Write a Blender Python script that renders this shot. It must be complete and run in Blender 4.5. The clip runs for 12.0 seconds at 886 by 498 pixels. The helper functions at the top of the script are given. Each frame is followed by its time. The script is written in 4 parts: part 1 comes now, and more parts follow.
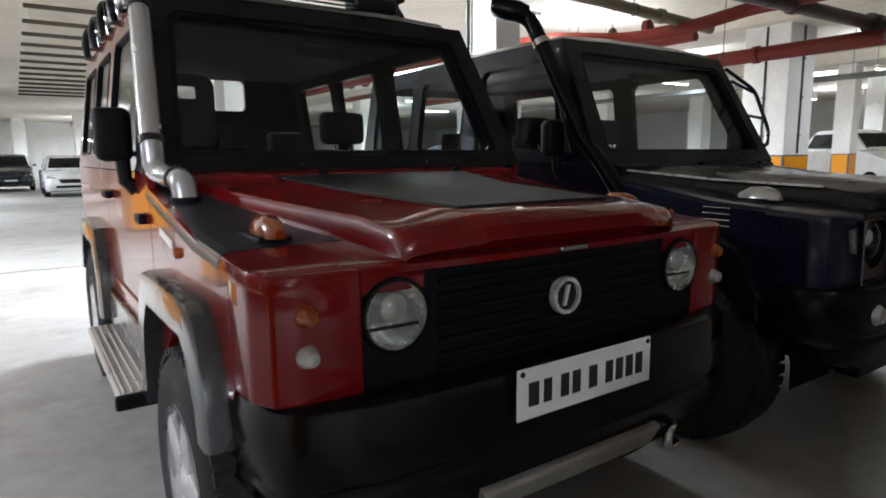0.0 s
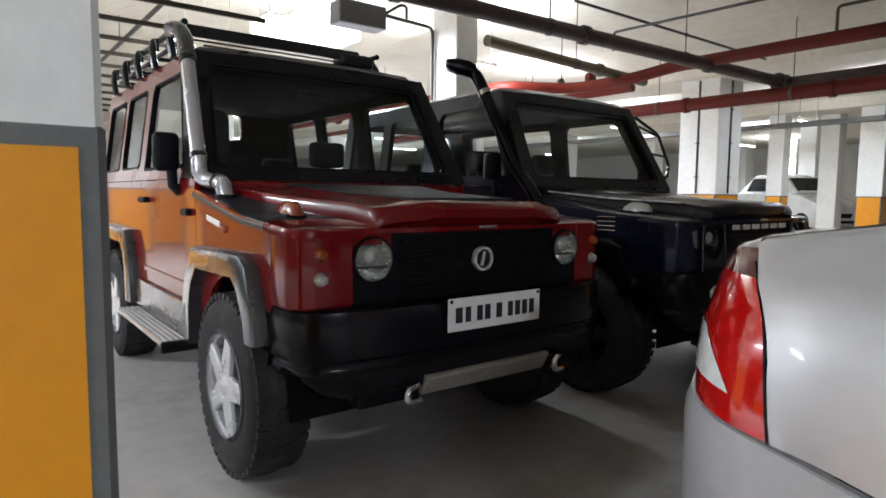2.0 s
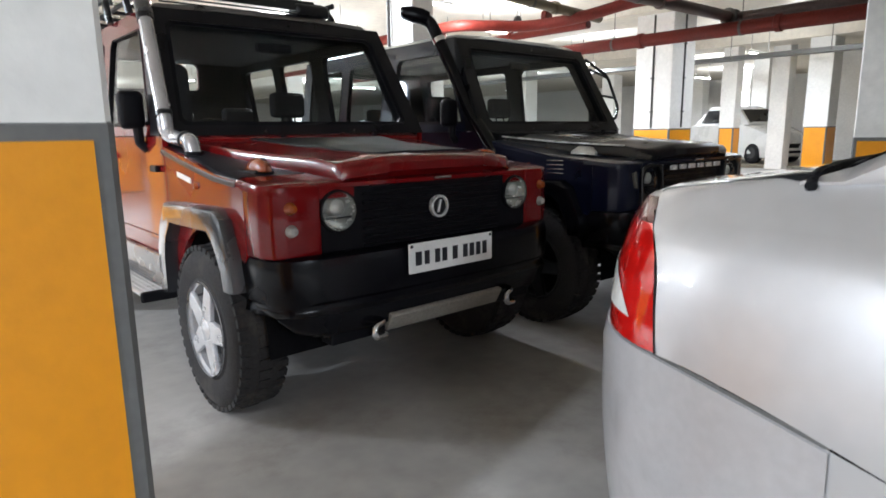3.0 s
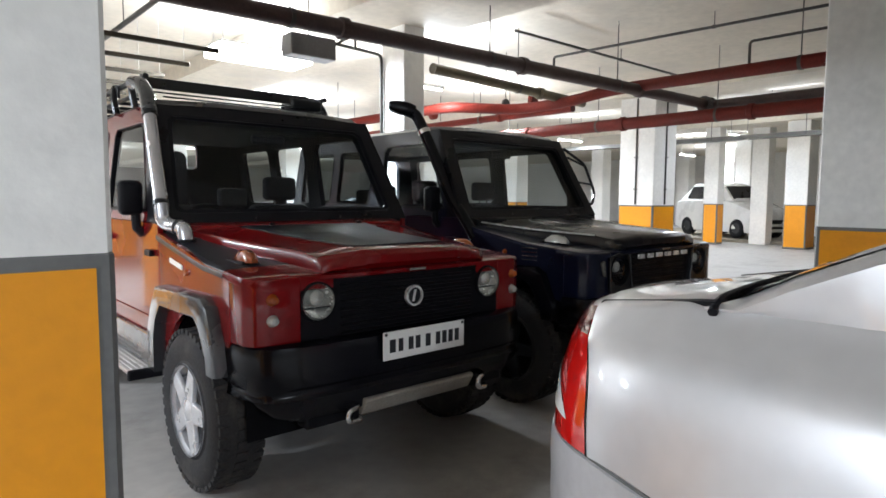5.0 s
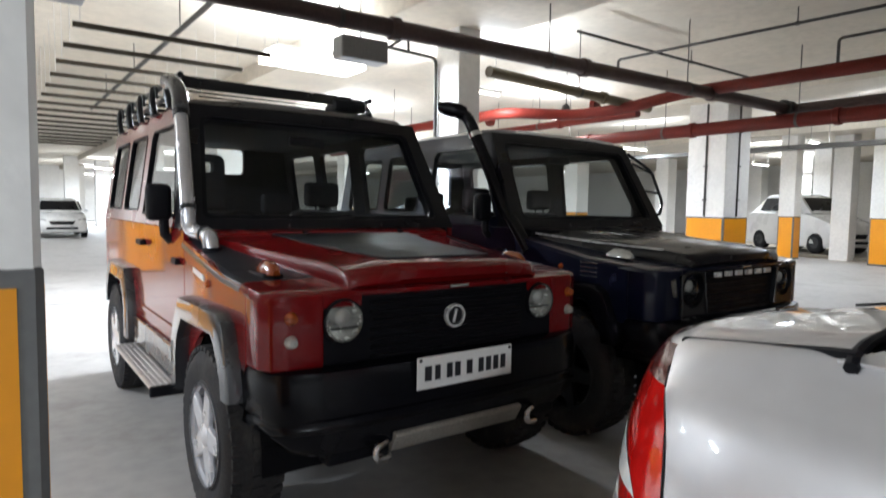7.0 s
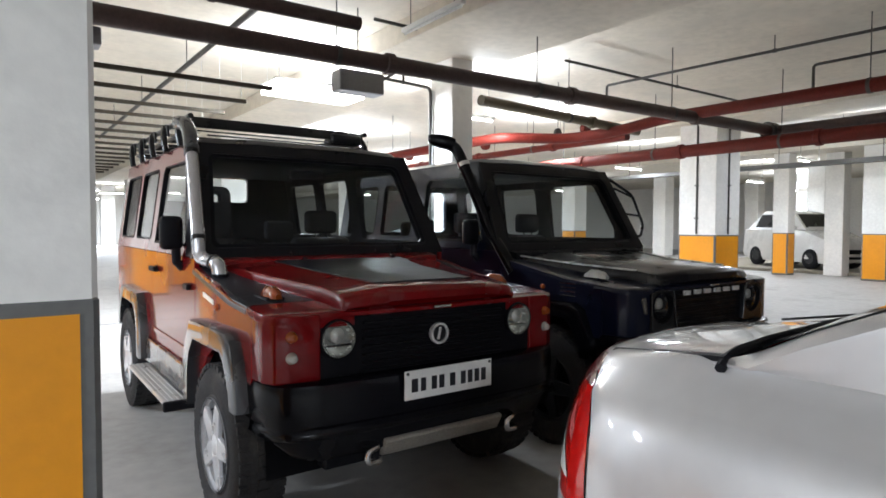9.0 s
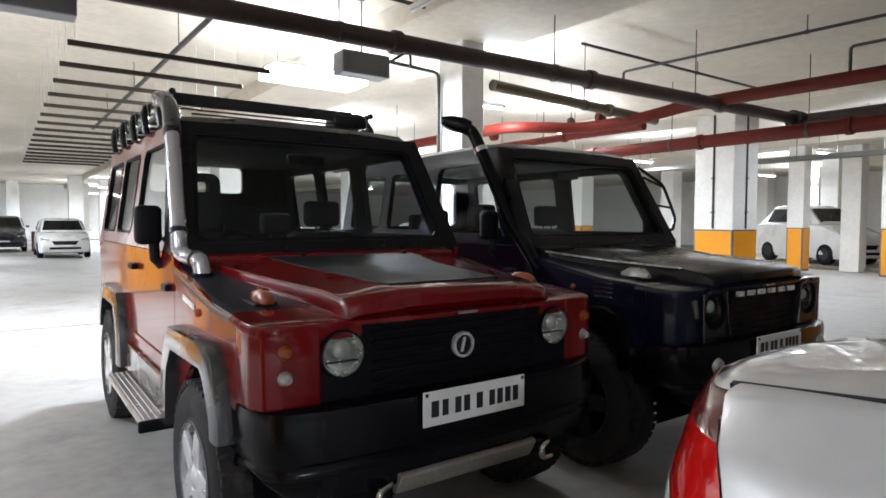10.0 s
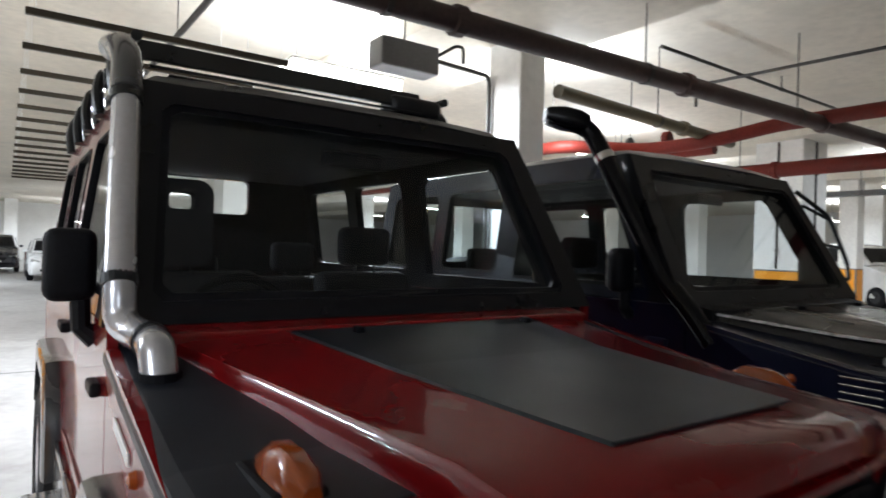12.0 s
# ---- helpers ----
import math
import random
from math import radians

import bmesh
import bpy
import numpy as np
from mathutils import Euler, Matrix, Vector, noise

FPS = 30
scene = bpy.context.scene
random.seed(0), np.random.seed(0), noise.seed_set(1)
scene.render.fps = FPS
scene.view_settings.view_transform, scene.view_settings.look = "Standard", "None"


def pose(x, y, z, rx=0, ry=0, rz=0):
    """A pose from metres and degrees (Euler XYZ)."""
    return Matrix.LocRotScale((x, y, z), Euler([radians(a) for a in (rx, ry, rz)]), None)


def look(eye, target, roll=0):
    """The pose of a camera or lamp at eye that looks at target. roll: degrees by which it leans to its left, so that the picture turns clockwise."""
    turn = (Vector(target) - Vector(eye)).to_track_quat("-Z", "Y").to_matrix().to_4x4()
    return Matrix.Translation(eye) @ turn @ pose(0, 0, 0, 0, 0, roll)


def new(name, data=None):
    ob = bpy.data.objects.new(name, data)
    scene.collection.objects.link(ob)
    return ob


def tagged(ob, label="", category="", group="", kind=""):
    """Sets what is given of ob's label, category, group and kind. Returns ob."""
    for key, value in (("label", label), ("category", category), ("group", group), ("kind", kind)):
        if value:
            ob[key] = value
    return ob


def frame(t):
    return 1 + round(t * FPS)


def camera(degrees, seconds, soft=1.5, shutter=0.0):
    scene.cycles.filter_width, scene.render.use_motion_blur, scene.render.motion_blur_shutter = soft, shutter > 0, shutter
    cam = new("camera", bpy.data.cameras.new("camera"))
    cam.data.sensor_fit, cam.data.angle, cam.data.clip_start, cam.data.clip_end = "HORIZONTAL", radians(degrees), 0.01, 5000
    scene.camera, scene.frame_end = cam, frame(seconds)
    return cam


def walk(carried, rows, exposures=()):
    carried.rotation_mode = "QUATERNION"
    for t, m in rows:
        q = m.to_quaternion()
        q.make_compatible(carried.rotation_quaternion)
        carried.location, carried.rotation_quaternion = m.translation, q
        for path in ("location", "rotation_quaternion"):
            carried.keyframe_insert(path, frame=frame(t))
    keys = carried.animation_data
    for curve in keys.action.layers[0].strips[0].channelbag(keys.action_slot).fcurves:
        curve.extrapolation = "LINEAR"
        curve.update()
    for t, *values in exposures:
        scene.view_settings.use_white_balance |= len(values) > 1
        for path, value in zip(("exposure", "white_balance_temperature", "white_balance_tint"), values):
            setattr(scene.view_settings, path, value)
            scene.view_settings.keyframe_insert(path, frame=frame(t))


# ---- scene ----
cam = camera(71.4, 12.0, 1.6, 0.3)
PATH = [
    (0, (-1.191, -1.067, 1.296), (-0.073, 0.565, 0.999), -0.6),
    (0.5, (-1.271, -1.32, 1.334), (-0.241, 0.355, 0.967), -0.6),
    (1, (-1.374, -1.571, 1.386), (-0.315, 0.095, 1.064), -0.4),
    (1.5, (-1.565, -1.737, 1.371), (-0.351, -0.167, 1.125), -0.4),
    (2, (-1.687, -1.835, 1.185), (-0.473, -0.255, 1.01), 0.6),
    (2.5, (-1.763, -1.947, 1.155), (-0.546, -0.396, 0.82), -0.5),
    (3, (-1.815, -2.037, 1.253), (-0.531, -0.55, 0.88), -0.8),
    (3.5, (-1.888, -2.185, 1.427), (-0.55, -0.718, 1.185), -1.1),
    (3.7, (-1.883, -2.248, 1.441), (-0.551, -0.765, 1.277), 0.2),
    (5.3, (-1.841, -2.212, 1.354), (-0.523, -0.716, 1.19), 0.3),
    (5.5, (-1.823, -2.144, 1.328), (-0.489, -0.66, 1.194), 0.6),
    (6, (-1.752, -2.037, 1.335), (-0.406, -0.573, 1.127), 0.3),
    (6.5, (-1.622, -2.008, 1.428), (-0.388, -0.435, 1.391), -0.6),
    (7, (-1.585, -1.996, 1.387), (-0.411, -0.383, 1.25), 0.9),
    (7.2, (-1.619, -2.019, 1.362), (-0.428, -0.43, 1.121), 1.2),
    (8.8, (-1.719, -2.304, 1.433), (-0.518, -0.707, 1.34), 1.2),
    (9, (-1.694, -2.29, 1.433), (-0.525, -0.669, 1.358), 0.2),
    (9.5, (-1.599, -2.079, 1.397), (-0.452, -0.441, 1.348), -0.1),
    (10, (-1.482, -1.841, 1.411), (-0.318, -0.217, 1.321), 0.2),
    (10.5, (-1.348, -1.613, 1.426), (-0.134, -0.028, 1.313), 1.1),
    (11, (-1.226, -1.262, 1.434), (0.078, 0.254, 1.403), -0.3),
    (11.5, (-1.087, -0.871, 1.424), (0.198, 0.661, 1.396), -0.1),
    (12, (-1.027, -0.404, 1.454), (0.129, 1.228, 1.457), 1.6),
]
walk(cam, [(t, look(eye, target, roll)) for t, eye, target, roll in PATH], [(0.0, -0.2), (0.5, 0.0), (1.0, 0.25), (1.5, 0.2), (2.0, -0.1), (2.5, 0.22), (3.0, 0.37), (3.5, 0.3), (5.5, 0.12), (6.5, 0.0), (9.0, 0.0), (11.0, 0.0), (12.0, -0.3)])

# ---- world and light ----
world = bpy.data.worlds.new("world")
scene.world = world
world.use_nodes = True
world.node_tree.nodes["Background"].inputs[0].default_value = (0.9, 0.95, 1.0, 1)
world.node_tree.nodes["Background"].inputs[1].default_value = 0.05


# ---- materials ----
def mat(name, color, rough=0.5, metal=0.0, coat=0.0, var=0.15, scale=6.0, bump=0.0, bscale=60.0, rvar=0.1, emit=0.0, spec=0.5, dirt=None, dscale=1.5):
    """Principled material: base colour varied at two scales, roughness variation, optional bump and dirt patches."""
    m = bpy.data.materials.new(name)
    m.use_nodes = True
    nt = m.node_tree
    b = nt.nodes["Principled BSDF"]
    tc = nt.nodes.new("ShaderNodeTexCoord")
    b.inputs["Roughness"].default_value = rough
    b.inputs["Metallic"].default_value = metal
    b.inputs["Specular IOR Level"].default_value = spec
    if coat:
        b.inputs["Coat Weight"].default_value = coat
        b.inputs["Coat Roughness"].default_value = 0.05
    c = (*color, 1)
    b.inputs["Base Color"].default_value = c
    if var:
        n1 = nt.nodes.new("ShaderNodeTexNoise")
        n1.inputs["Scale"].default_value = scale
        n1.inputs["Detail"].default_value = 6
        n2 = nt.nodes.new("ShaderNodeTexNoise")
        n2.inputs["Scale"].default_value = scale * 12
        nt.links.new(tc.outputs["Object"], n1.inputs["Vector"])
        nt.links.new(tc.outputs["Object"], n2.inputs["Vector"])
        mx = nt.nodes.new("ShaderNodeMath")
        mx.operation = "ADD"
        nt.links.new(n1.outputs["Fac"], mx.inputs[0])
        nt.links.new(n2.outputs["Fac"], mx.inputs[1])
        mr = nt.nodes.new("ShaderNodeMapRange")
        mr.inputs["From Min"].default_value, mr.inputs["From Max"].default_value = 0.7, 1.3
        mr.inputs["To Min"].default_value, mr.inputs["To Max"].default_value = 1 - var, 1 + var
        nt.links.new(mx.outputs[0], mr.inputs["Value"])
        hs = nt.nodes.new("ShaderNodeHueSaturation")
        hs.inputs["Color"].default_value = c
        nt.links.new(mr.outputs[0], hs.inputs["Value"])
        last = hs.outputs["Color"]
        if dirt:
            n3 = nt.nodes.new("ShaderNodeTexNoise")
            n3.inputs["Scale"].default_value = dscale
            n3.inputs["Detail"].default_value = 8
            n3.inputs["Roughness"].default_value = 0.7
            nt.links.new(tc.outputs["Object"], n3.inputs["Vector"])
            r3 = nt.nodes.new("ShaderNodeMapRange")
            r3.inputs["From Min"].default_value, r3.inputs["From Max"].default_value = 0.52, 0.75
            r3.inputs["To Max"].default_value = 0.7
            nt.links.new(n3.outputs["Fac"], r3.inputs["Value"])
            mc = nt.nodes.new("ShaderNodeMix")
            mc.data_type = "RGBA"
            nt.links.new(r3.outputs[0], mc.inputs["Factor"])
            nt.links.new(last, mc.inputs["A"])
            mc.inputs["B"].default_value = (*dirt, 1)
            last = mc.outputs["Result"]
        nt.links.new(last, b.inputs["Base Color"])
        if rvar:
            rr = nt.nodes.new("ShaderNodeMapRange")
            rr.inputs["From Min"].default_value, rr.inputs["From Max"].default_value = 0.3, 0.7
            rr.inputs["To Min"].default_value, rr.inputs["To Max"].default_value = max(0.02, rough - rvar), min(1, rough + rvar)
            nt.links.new(n1.outputs["Fac"], rr.inputs["Value"])
            nt.links.new(rr.outputs[0], b.inputs["Roughness"])
    if bump:
        nb = nt.nodes.new("ShaderNodeTexNoise")
        nb.inputs["Scale"].default_value = bscale
        nb.inputs["Detail"].default_value = 5
        nt.links.new(tc.outputs["Object"], nb.inputs["Vector"])
        bp = nt.nodes.new("ShaderNodeBump")
        bp.inputs["Strength"].default_value = bump
        bp.inputs["Distance"].default_value = 0.01
        nt.links.new(nb.outputs["Fac"], bp.inputs["Height"])
        nt.links.new(bp.outputs[0], b.inputs["Normal"])
    if emit:
        b.inputs["Emission Color"].default_value = c
        b.inputs["Emission Strength"].default_value = emit
    return m


def glass_mat(name, tint, base=0.03, rough=0.0):
    """Thin clear pane: see-through with a gloss driven by Fresnel."""
    m = bpy.data.materials.new(name)
    m.use_nodes = True
    nt = m.node_tree
    nt.nodes.remove(nt.nodes["Principled BSDF"])
    out = nt.nodes["Material Output"]
    tr = nt.nodes.new("ShaderNodeBsdfTransparent")
    tr.inputs[0].default_value = (*tint, 1)
    gl = nt.nodes.new("ShaderNodeBsdfGlossy")
    gl.inputs["Roughness"].default_value = 0.02 + rough
    lw = nt.nodes.new("ShaderNodeLayerWeight")
    lw.inputs[0].default_value = 0.5
    pw = nt.nodes.new("ShaderNodeMath")
    pw.operation = "POWER"
    nt.links.new(lw.outputs["Facing"], pw.inputs[0])
    pw.inputs[1].default_value = 5.0
    fr = nt.nodes.new("ShaderNodeMath")
    fr.operation = "MULTIPLY_ADD"
    nt.links.new(pw.outputs[0], fr.inputs[0])
    fr.inputs[1].default_value, fr.inputs[2].default_value = 0.7, base
    mx = nt.nodes.new("ShaderNodeMixShader")
    nt.links.new(fr.outputs[0], mx.inputs[0])
    nt.links.new(tr.outputs[0], mx.inputs[1])
    nt.links.new(gl.outputs[0], mx.inputs[2])
    nt.links.new(mx.outputs[0], out.inputs[0])
    return m


RED = mat("red_paint", (0.165, 0.0035, 0.005), 0.26, 0.0, 0.7, 0.08, 2.0, 0.0, rvar=0.03, spec=0.1)
NAVY = mat("navy_paint", (0.004, 0.006, 0.020), 0.30, 0.0, 0.4, 0.15, 2.0, rvar=0.03, spec=0.2)
SILVER = mat("silver_paint", (0.60, 0.595, 0.60), 0.40, 0.5, 1.0, 0.04, 1.2, rvar=0.03)
BUMPER = mat("glossy_black_bumper", (0.004, 0.004, 0.006), 0.22, 0, 0, 0.15, 6, rvar=0.06, spec=0.22)
SCUFF = mat("scuffed_silver_bumper", (0.58, 0.575, 0.585), 0.45, 0.4, 0.7, 0.06, 3, rvar=0.08, dirt=(0.34, 0.33, 0.34), dscale=4.5)
WHITEP = mat("white_paint", (0.75, 0.75, 0.74), 0.3, 0.0, 0.6, 0.06, 2.0)
DARKP = mat("dark_car_paint", (0.02, 0.022, 0.03), 0.3, 0.0, 0.6, 0.1, 2.0)
BLACKPL = mat("black_plastic", (0.005, 0.005, 0.007), 0.5, 0, 0, 0.2, 10, 0.25, 350, spec=0.15)
GREYPL = mat("grey_cladding", (0.065, 0.067, 0.073), 0.26, 0.5, 0.8, 0.06, 4, rvar=0.04)
MATTBLK = mat("satin_black_metal", (0.008, 0.009, 0.011), 0.35, 0.2, 0, 0.2, 10, 0.05, 200)
RUBBER = mat("tyre_rubber", (0.032, 0.031, 0.032), 0.8, 0, 0, 0.25, 8, 0.3, 120, spec=0.2, dirt=(0.10, 0.09, 0.08), dscale=5)
ALLOY = mat("alloy", (0.72, 0.72, 0.74), 0.34, 0.6, 0.2, 0.1, 9, dirt=(0.45, 0.43, 0.4), dscale=8)
ALU = mat("brushed_aluminium", (0.60, 0.60, 0.62), 0.36, 0.9, 0, 0.12, 15, 0.1, 200)
SNORK = mat("grey_snorkel", (0.55, 0.55, 0.58), 0.24, 0.7, 0.5, 0.06, 5, rvar=0.05)
GLOSSBLK = mat("gloss_black", (0.005, 0.005, 0.007), 0.3, 0, 0, 0.15, 6, rvar=0.04, spec=0.25)
FTOP = mat("satin_black_wrap", (0.012, 0.014, 0.021), 0.40, 0, 0.0, 0.15, 3, 0.02, 200, rvar=0.03)
NAVYTOP = mat("black_bonnet_paint", (0.006, 0.006, 0.009), 0.28, 0, 0.3, 0.15, 3, rvar=0.04, spec=0.25)
CHROME = mat("chrome", (0.75, 0.75, 0.76), 0.1, 1.0, 0, 0.05, 9)
TRIM = mat("interior_dark", (0.008, 0.008, 0.010), 0.8, 0, 0, 0.2, 12, 0.2, 150, spec=0.2)
SEAT = mat("seat_fabric", (0.006, 0.006, 0.008), 0.9, 0, 0, 0.25, 20, 0.3, 300)
PLATEW = mat("number_plate_white", (0.82, 0.82, 0.80), 0.4, 0, 0, 0.05, 12)
BADGE = mat("bright_badge", (0.80, 0.80, 0.80), 0.3, 0.4, 0.2, 0.05, 20)
INK = mat("black_ink", (0.02, 0.02, 0.025), 0.5, 0, 0, 0.1, 20)
AMBER = mat("amber_lens", (0.30, 0.06, 0.008), 0.18, 0, 0.5, 0.15, 25)
CLEARL = mat("clear_lamp", (0.48, 0.48, 0.45), 0.15, 0.3, 0.5, 0.15, 25)
REVL = mat("reversing_lens", (0.78, 0.78, 0.74), 0.15, 0.0, 0.6, 0.12, 30)
SMOKEL = mat("smoked_clear_lamp", (0.16, 0.15, 0.135), 0.2, 0.2, 0.4, 0.15, 25)
REDDK = mat("smoked_red_lens", (0.09, 0.003, 0.003), 0.15, 0, 0.3, 0.15, 20)
REDL = mat("red_lens", (0.55, 0.008, 0.006), 0.12, 0, 1.0, 0.15, 20)
REFLECT = mat("lamp_reflector", (0.60, 0.60, 0.57), 0.22, 0.7, 0.3, 0.25, 40)
GLASS = glass_mat("car_glass", (0.93, 0.95, 0.96), 0.02)
TINTG = glass_mat("tinted_glass", (0.93, 0.95, 0.95), 0.02)
LENS = glass_mat("lamp_glass", (0.96, 0.97, 0.97), 0.03)
PAINTW = mat("white_wall_paint", (0.80, 0.785, 0.75), 0.7, 0, 0, 0.08, 1.2, 0.15, 30, dirt=(0.64, 0.62, 0.575), dscale=0.9)
ORANGE = mat("orange_band_paint", (0.76, 0.29, 0.002), 0.42, 0, 0, 0.05, 2.0, 0.1, 40, dirt=(0.64, 0.23, 0.004), dscale=2.0)
GREYB = mat("grey_band_paint", (0.13, 0.13, 0.125), 0.55, 0, 0, 0.12, 3.0, 0.1, 40)
CEIL = mat("ceiling_concrete", (0.64, 0.58, 0.485), 0.8, 0, 0, 0.1, 0.8, 0.2, 20, dirt=(0.46, 0.44, 0.39), dscale=0.6)
PIPER = mat("red_pipe_paint", (0.115, 0.013, 0.008), 0.55, 0, 0, 0.2, 3, 0.05, 60, spec=0.2, dirt=(0.085, 0.03, 0.02), dscale=2)
PIPED = mat("dusty_brown_pipe_paint", (0.060, 0.034, 0.030), 0.55, 0, 0, 0.25, 3, 0.05, 60, dirt=(0.11, 0.09, 0.075), dscale=2)
OLIVE = mat("olive_pipe_paint", (0.10, 0.075, 0.04), 0.5, 0, 0, 0.2, 3)
PIPEG = mat("dark_conduit", (0.06, 0.055, 0.05), 0.5, 0.3, 0, 0.2, 5)
STRUT = mat("steel_strut", (0.06, 0.05, 0.036), 0.5, 0.5, 0, 0.2, 6)
DUCT = mat("grey_box_steel", (0.22, 0.22, 0.23), 0.4, 0.6, 0, 0.1, 6)
PANEL = mat("panel_glow", (1.0, 0.98, 0.94), 0.5, 0, 0, 0, emit=14)
LAMP = mat("tube_glow", (1.0, 0.98, 0.94), 0.5, 0, 0, 0, emit=22)
FIXT = mat("fixture_white", (0.75, 0.75, 0.73), 0.5, 0, 0, 0.05, 8)


def floor_mat():
    m = mat("polished_concrete_floor", (0.36, 0.347, 0.33), 0.58, 0, 0, 0.12, 0.7, 0.08, 25, 0.10, spec=0.35, dirt=(0.185, 0.168, 0.148), dscale=1.3)
    return m


FLOOR = floor_mat()


# ---- mesh helpers ----
def thing(name, loc=(0, 0, 0), rz=0.0, label="", category="", group="", kind=""):
    ob = new(name)
    ob.matrix_basis = pose(*loc, 0, 0, rz)
    return tagged(ob, label, category, group, kind)


def part(name, bm, material, parent=None, label="", smooth=False):
    me = bpy.data.meshes.new(name)
    bmesh.ops.recalc_face_normals(bm, faces=bm.faces)
    bm.to_mesh(me)
    bm.free()
    me.materials.append(material)
    if smooth:
        for p in me.polygons:
            p.use_smooth = True
        me.set_sharp_from_angle(angle=radians(40))
    ob = new(name, me)
    ob.parent = parent
    if label:
        ob["label"] = label
    return ob


def box(x0, x1, y0, y1, z0, z1, bev=0.0, seg=2, bm=None):
    b = bmesh.new()
    bmesh.ops.create_cube(b, size=1)
    for v in b.verts:
        v.co = ((x0 + x1) / 2 + v.co.x * (x1 - x0), (y0 + y1) / 2 + v.co.y * (y1 - y0), (z0 + z1) / 2 + v.co.z * (z1 - z0))
    if bev:
        bmesh.ops.bevel(b, geom=b.edges[:], offset=bev, segments=seg, affect="EDGES", profile=0.5)
    return merge(bm, b)


def merge(bm, b):
    if bm is None:
        return b
    me = bpy.data.meshes.new("tmp")
    b.to_mesh(me)
    b.free()
    bm.from_mesh(me)
    bpy.data.meshes.remove(me)
    return bm


def prism(pts, axis, a, b, bev=0.0, seg=2, bm=None):
    """A polygon of (u, v) drawn out along an axis from a to b; x: u=y v=z, y: u=x v=z, z: u=x v=y."""
    def put(u, v, w):
        return {"x": (w, u, v), "y": (u, w, v), "z": (u, v, w)}[axis]
    m = bmesh.new()
    lo = [m.verts.new(put(u, v, a)) for u, v in pts]
    hi = [m.verts.new(put(u, v, b)) for u, v in pts]
    n = len(pts)
    m.faces.new(lo)
    m.faces.new(hi[::-1])
    for i in range(n):
        m.faces.new((lo[i], hi[i], hi[(i + 1) % n], lo[(i + 1) % n]))
    bmesh.ops.recalc_face_normals(m, faces=m.faces)
    if bev:
        bmesh.ops.bevel(m, geom=m.edges[:], offset=bev, segments=seg, affect="EDGES", profile=0.5)
    return merge(bm, m)


def plate(outline, holes, axis, at, thick, bm=None):
    """A sheet with holes: loops of (u, v), in the plane axis = at, drawn out by thick."""
    def put(u, v, w):
        return {"x": (w, u, v), "y": (u, w, v), "z": (u, v, w)}[axis]
    m = bmesh.new()
    edges = []
    for loop in [outline, *holes]:
        vs = [m.verts.new(put(u, v, at)) for u, v in loop]
        edges += [m.edges.new((vs[i], vs[(i + 1) % len(vs)])) for i in range(len(vs))]
    bmesh.ops.triangle_fill(m, use_beauty=True, use_dissolve=False, edges=edges)
    ext = bmesh.ops.extrude_face_region(m, geom=m.faces[:])
    d = {"x": Vector((thick, 0, 0)), "y": Vector((0, thick, 0)), "z": Vector((0, 0, thick))}[axis]
    for g in ext["geom"]:
        if isinstance(g, bmesh.types.BMVert):
            g.co += d
    return merge(bm, m)


def tube(points, r, seg=12, bm=None, closed=False):
    """A round bar along a line of points; r may be a list, one for each point."""
    m = bmesh.new()
    pts = [Vector(p) for p in points]
    n = len(pts)
    rs = r if isinstance(r, (list, tuple)) else [r] * n
    rings = []
    ref = None
    for i, p in enumerate(pts):
        if closed:
            d = (pts[(i + 1) % n] - pts[i - 1]).normalized()
        else:
            d = (pts[min(i + 1, n - 1)] - pts[max(i - 1, 0)]).normalized()
        if ref is None:
            ref = Vector((0, 0, 1)) if abs(d.z) < 0.9 else Vector((1, 0, 0))
        u = (ref - d * ref.dot(d)).normalized()
        ref = u
        w = d.cross(u)
        rings.append([m.verts.new(p + rs[i] * (math.cos(a) * u + math.sin(a) * w)) for a in (2 * math.pi * k / seg for k in range(seg))])
    for i in range(n if closed else n - 1):
        A, B = rings[i], rings[(i + 1) % n]
        for k in range(seg):
            m.faces.new((A[k], A[(k + 1) % seg], B[(k + 1) % seg], B[k]))
    if not closed:
        m.faces.new(rings[0][::-1])
        m.faces.new(rings[-1])
    return merge(bm, m)


def bend(points, r, n=6):
    """Rounds the corners of a line of points with radius r."""
    pts = [Vector(p) for p in points]
    out = [pts[0]]
    for a, b, c in zip(pts, pts[1:], pts[2:]):
        d1, d2 = (a - b), (c - b)
        k = min(r, d1.length * 0.49, d2.length * 0.49)
        p, q = b + d1.normalized() * k, b + d2.normalized() * k
        for i in range(n + 1):
            t = i / n
            out.append((1 - t) ** 2 * p + 2 * t * (1 - t) * b + t * t * q)
    out.append(pts[-1])
    return out


def lathe(profile, axis, centre, seg=32, bm=None):
    """Turns a profile of (radius, along) about an axis through centre."""
    m = bmesh.new()
    cx, cy, cz = centre
    rings = []
    for r, h in profile:
        ring = []
        for k in range(seg):
            a = 2 * math.pi * k / seg
            c, s = r * math.cos(a), r * math.sin(a)
            ring.append(m.verts.new({"x": (cx + h, cy + c, cz + s), "y": (cx + c, cy + h, cz + s), "z": (cx + c, cy + s, cz + h)}[axis]))
        rings.append(ring)
    for A, B in zip(rings, rings[1:]):
        for k in range(seg):
            m.faces.new((A[k], A[(k + 1) % seg], B[(k + 1) % seg], B[k]))
    bmesh.ops.remove_doubles(m, verts=m.verts, dist=1e-5)
    return merge(bm, m)


